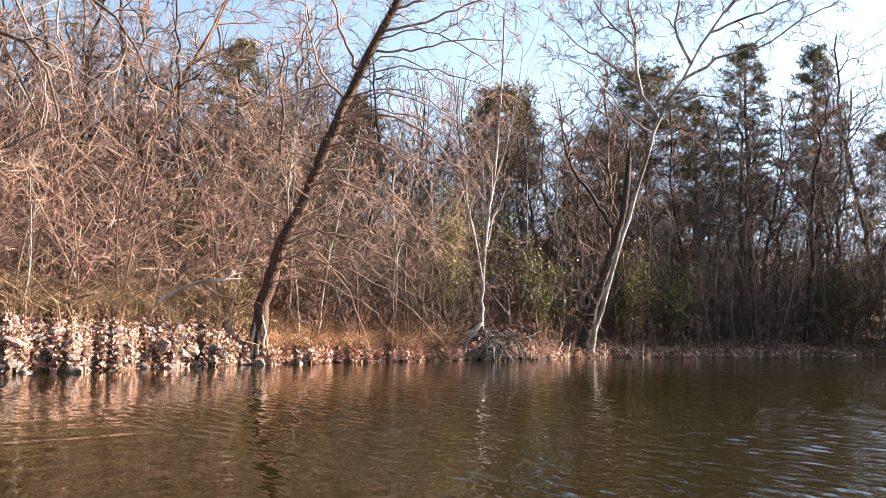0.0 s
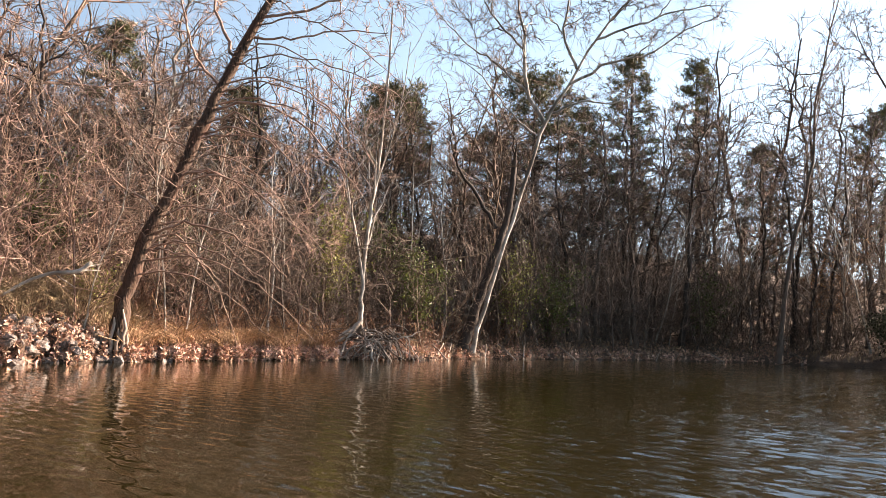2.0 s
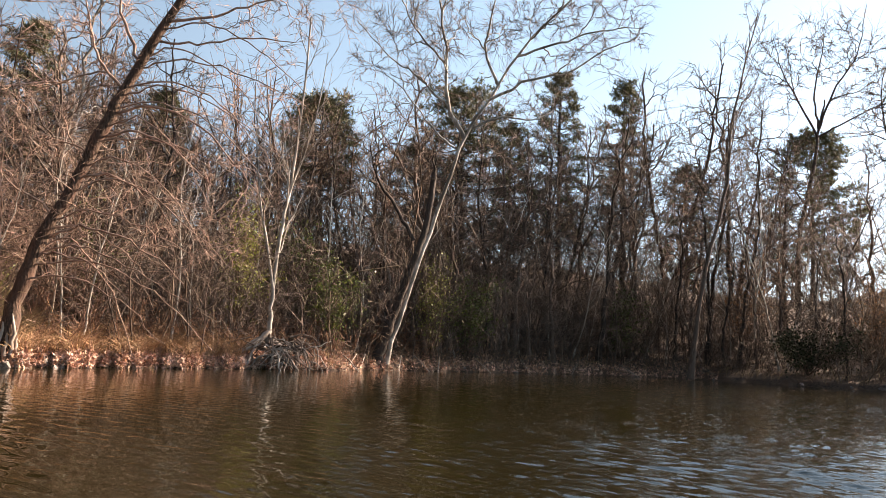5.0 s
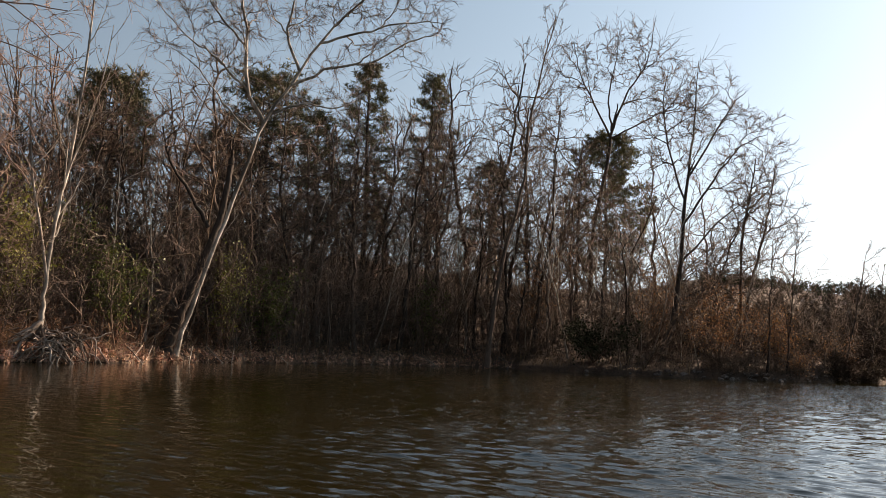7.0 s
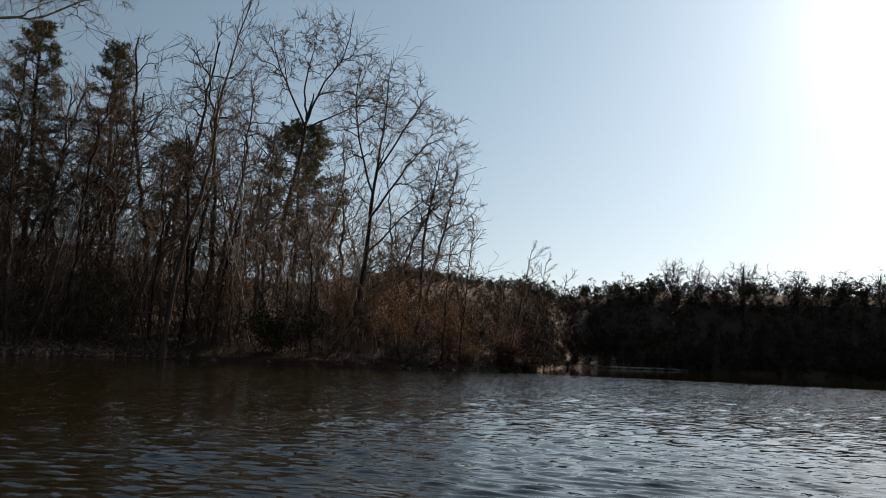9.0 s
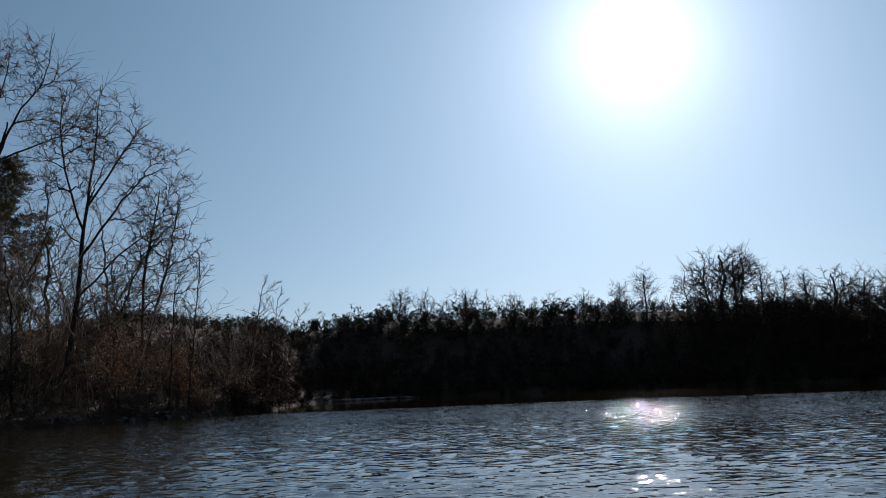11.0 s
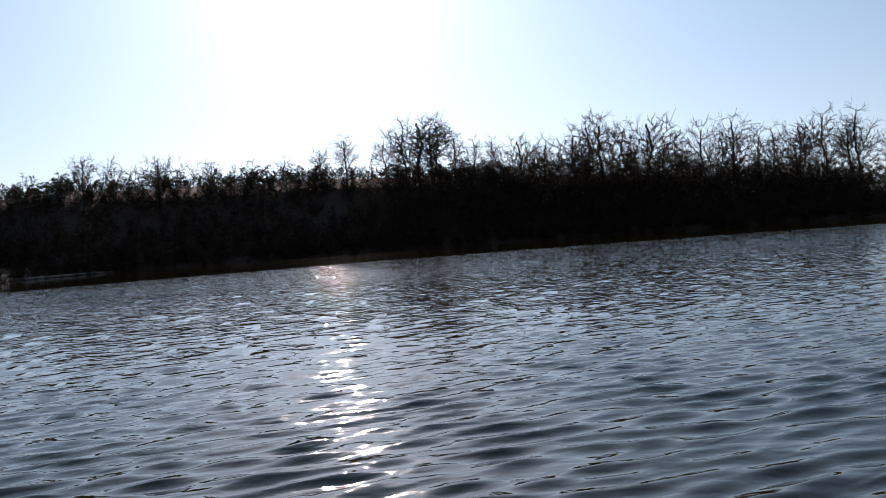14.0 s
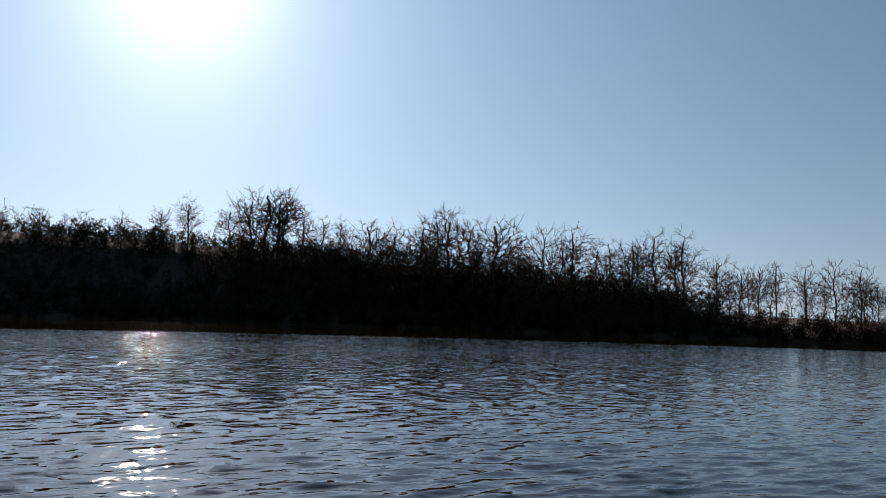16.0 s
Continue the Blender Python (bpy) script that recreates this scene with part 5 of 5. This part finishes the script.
def logs():
    log("pale weathered fallen branch lying on the brush", [(-7.35, 22.1, 1.5), (-6.82, 22.2, 1.88), (-6.29, 22.33, 2.12), (-5.73, 22.48, 2.2), (-5.42, 22.56, 2.45)], 0.032, 0.058, 1, stubs=4)
    log("dull fallen branch above the stones", [(-9.3, 19.7, 1.0), (-8.6, 19.85, 1.5), (-7.94, 20.09, 1.74)], 0.035, 0.02, 2, M_BARK, 4)
    x0, y0 = spot(-54.0, -0.6)
    x1, y1 = spot(-59.3, -0.6)
    log("long pale fallen trunk lying along the far shore", [(x0, y0, 0.08), ((x0 + x1) / 2, (y0 + y1) / 2, 0.1), (x1, y1, 0.08)], 0.13, 0.07, 3, stubs=0)
    rng = np.random.default_rng(77)
    for az in (-7.2, -7.9, -8.4, -10.6, -11.4, -13.0, -15.2, -18.0, -21.5, -24.0, -29.0):
        x, y = spot(az, 0.6)
        z = float(ground_z(x, y))
        a = rng.uniform(-1, 1)
        log("grey drift branch slanting into the water", [(x, y, z + 0.3), (x + 0.5 * a, y - 0.6, 0.25), (x + a, y - 1.2, -0.1)], 0.03, 0.015, int(rng.integers(0, 999)), M_LOG, 3)


# ---- the far shore ----
def far_wood():
    rng = np.random.default_rng(51)
    # thick low growth and pines on the slope, coloured dark to stand for shade
    n = 220
    X, Y = scatter(rng, n, -51.0, -120, 0.5, 30)
    stems("far_underwood", "dark leafless wood on the far slope", "woodland", rng, X, Y, rng.uniform(2.0, 3.6, n), 0.011, M_DEEP_SHADE_TWIG, 6, 3, spread=50, lean=0.2, length=0.55, thick=0.022)

    def clumps(n, a0, a1, d0, d1, h0, h1, mat, name, label, m=15, blades=6, size=0.5, width=0.02, on_hill=True):
        az = rng.uniform(a1, a0, n)
        X, Y = spot(az, d0 + (d1 - d0) * rng.random(n) + (set_back(az) if on_hill else 0))
        Z, h = ground_z(X, Y), rng.uniform(h0, h1, n)
        t = rng.random((n, m))
        w = np.sqrt(1.02 - t**2) * (0.42 * h)[:, None] * np.sqrt(rng.random((n, m)))
        a = rng.random((n, m)) * 6.28
        C = np.stack([X[:, None] + np.cos(a) * w, Y[:, None] + np.sin(a) * w, Z[:, None] + h[:, None] * 0.95 * t], -1).reshape(-1, 3)
        tagged(part(name, needle_tufts(C, rng, blades, size, width), mat), label, "woodland", kind="stuff")

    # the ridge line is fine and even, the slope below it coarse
    clumps(640, -48.5, -84, 15, 27, 0.8, 1.6, M_SHADED_NEEDLE, "far_pines", "dark low pines along the far ridge", m=22, size=0.24, width=0.026)
    clumps(60, -48.5, -72, 17, 27, 1.5, 2.4, M_SHADED_NEEDLE, "far_pines", "taller dark pines on the far ridge", m=50, size=0.24, width=0.026)
    clumps(220, -40, -49.0, 22, 50, 0.6, 1.3, M_SHADED_NEEDLE, "far_pines", "dark low pines along the far ridge behind the point", m=20, size=0.26, width=0.026)
    clumps(900, -49, -104, 1, 19, 1.1, 2.0, M_DEEP_SHADE_TWIG, "far_thicket", "dark thicket on the far slope")
    clumps(520, -76, -103, 6, 20, 1.4, 3.0, M_DEEP_SHADE_TWIG, "far_thicket", "dark thicket under the far trees", m=18, size=0.42, width=0.018)
    clumps(620, -51, -120, -0.5, 8, 1.0, 2.0, M_DEEP_SHADE_TWIG, "far_thicket", "dark thicket along the far shore", m=16, size=0.42, width=0.022)
    clumps(520, -80, -106, 2, 17, 1.8, 3.2, M_DEEP_SHADE_TWIG, "far_thicket", "dark thicket at the foot of the far trees", m=16, size=0.45, width=0.03)
    clumps(420, -49.5, -118, -0.4, 1.6, 0.5, 1.3, M_DEEP_SHADE_TWIG, "far_thicket", "low dark growth at the far water's edge", on_hill=False)
    clumps(460, -38, -51.6, 6, 40, 1.0, 2.0, M_DEEP_SHADE_TWIG, "thicket", "brown thicket on the rise behind the point", m=16, size=0.45, width=0.02, on_hill=False)
    clumps(130, -48.0, -51.8, 0.5, 26, 0.5, 1.1, M_DEEP_SHADE_TWIG, "thicket", "brown thicket at the tip of the point", m=14, size=0.4, width=0.015, on_hill=False)
    clumps(260, -48.6, -51.9, -0.3, 3.5, 0.4, 1.2, M_DEEP_SHADE_TWIG, "thicket", "low dark growth at the water round the tip of the point", m=12, size=0.35, width=0.015, on_hill=False)
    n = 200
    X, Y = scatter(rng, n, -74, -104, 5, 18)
    stems("far_underwood", "dark leafless young wood under the far trees", "woodland", rng, X, Y, rng.uniform(3.2, 5.0, n) * np.interp(np.degrees(np.arctan2(-X, Y)), (-104, -98, -84), (0.5, 0.8, 1.0)), 0.009, M_DEEP_SHADE_TWIG, 8, 2, spread=50, lean=0.15, length=0.42, thick=0.02)
    # trees that stand out against the sky
    kinds = []
    for i, (h, n, w) in enumerate(((6.0, 17, 0.40), (7.0, 17, 0.33), (5.5, 16, 0.45), (6.5, 16, 0.36))):
        L = [(0, 0, -0.2), (0.1, 0.1, h * 0.3), (-0.2, 0, h * 0.55), (0.0, 0.1, h * 0.8)]
        crown = [(0, 0, h * 0.62, h * w * 0.8, h * w * 0.8, h * 0.36, 1.0), (h * w * 0.4, 0.2, h * 0.5, h * w * 0.6, h * w * 0.6, h * 0.3, 0.5), (-h * w * 0.45, -0.2, h * 0.52, h * w * 0.5, h * w * 0.6, h * 0.32, 0.5)]
        t = crown_tree("far_tree", "dark leafless tree on the far shore against the sky", L, 0.11, 0.05, crown, 200, n + 4, M_DARK_BARK, M_DEEP_SHADE_TWIG, 140 + i, group="trees of the far shore", split=False, low=0.25, rtip=0.014, rtwig=0.0145, spray=4, shell=0.6, power=0.34, length=1.0, bend=0.05, forward=1.0, twig_bends=1)
        kinds.append((height_of(t), t))
    # bearing, height of the top at the water's edge, width
    known = [(-58.2, 10.0, 0.95), (-59.8, 9.9, 0.7), (-62.3, 9.8, 1.0), (-65.4, 9.0, 0.7), (-66.7, 8.7, 0.7), (-69.8, 9.4, 1.0), (-72.0, 9.8, 0.8), (-73.6, 11.2, 1.15), (-76.0, 10.7, 1.1), (-77.2, 12.2, 1.0),
             (-78.2, 12.3, 1.2), (-78.8, 12.4, 1.2), (-79.3, 12.5, 1.1), (-80.4, 10.6, 0.9), (-81.6, 10.1, 0.9), (-82.8, 10.0, 0.9), (-84.2, 9.8, 1.0), (-85.9, 9.9, 1.0), (-87.5, 10.7, 1.1), (-88.6, 11.2, 1.2), (-89.3, 11.4, 1.2), (-90.7, 10.3, 0.9), (-92.2, 10.5, 1.1),
             (-93.8, 8.8, 0.9), (-95.2, 9.9, 0.8), (-97.2, 10.1, 1.0), (-99.2, 8.9, 1.0), (-100.8, 8.7, 0.9), (-102.1, 9.7, 0.9), (-103.8, 9.9, 1.0), (-105.5, 7.2, 0.8), (-106.8, 6.5, 0.8), (-108.2, 6.5, 0.7), (-109.2, 6.8, 0.8), (-110.6, 6.8, 0.8), (-112.1, 7.1, 0.8), (-113.5, 6.8, 0.8), (-114.6, 5.4, 0.7)]
    for az in np.arange(-80, -104, -2.1):
        known.append((az + rng.uniform(-0.6, 0.6), rng.uniform(7.4, 8.8), 0.8))
    for az in np.arange(-104.6, -116, -1.5):
        known.append((az + rng.uniform(-0.4, 0.4), rng.uniform(4.6, 6.0), 0.7))
    first = {}
    for az, top, w in known:
        inland = rng.uniform(13, 19) if az > -84 else rng.uniform(5, 14)
        x, y = spot(az, inland + float(set_back(az)))
        z = float(ground_z(x, y))
        k = int(rng.integers(0, 4))
        h, tree = kinds[k]
        s = (1 + (top - 0.65) * math.hypot(x, y) / 84 - z) / h
        m = pose(x, y, z, 0, 0, rng.uniform(0, 360)) @ Matrix.Diagonal((w * max(s, 0.5), w * max(s, 0.5), s, 1))
        if k in first:
            copy_thing(tree, m)
        else:
            first[k] = m
    for k, m in first.items():
        kinds[k][1].matrix_basis = m


lean_tree()
root_tree()
white_tree()
forked_tree()
overhanging_tree()
oak_tree()
point_trees()
leaning_thin_tree()
wood_trees()
young_trees()
wood_pines()
underwood()
bushes()
far_wood()
grasses()
stones()
logs()
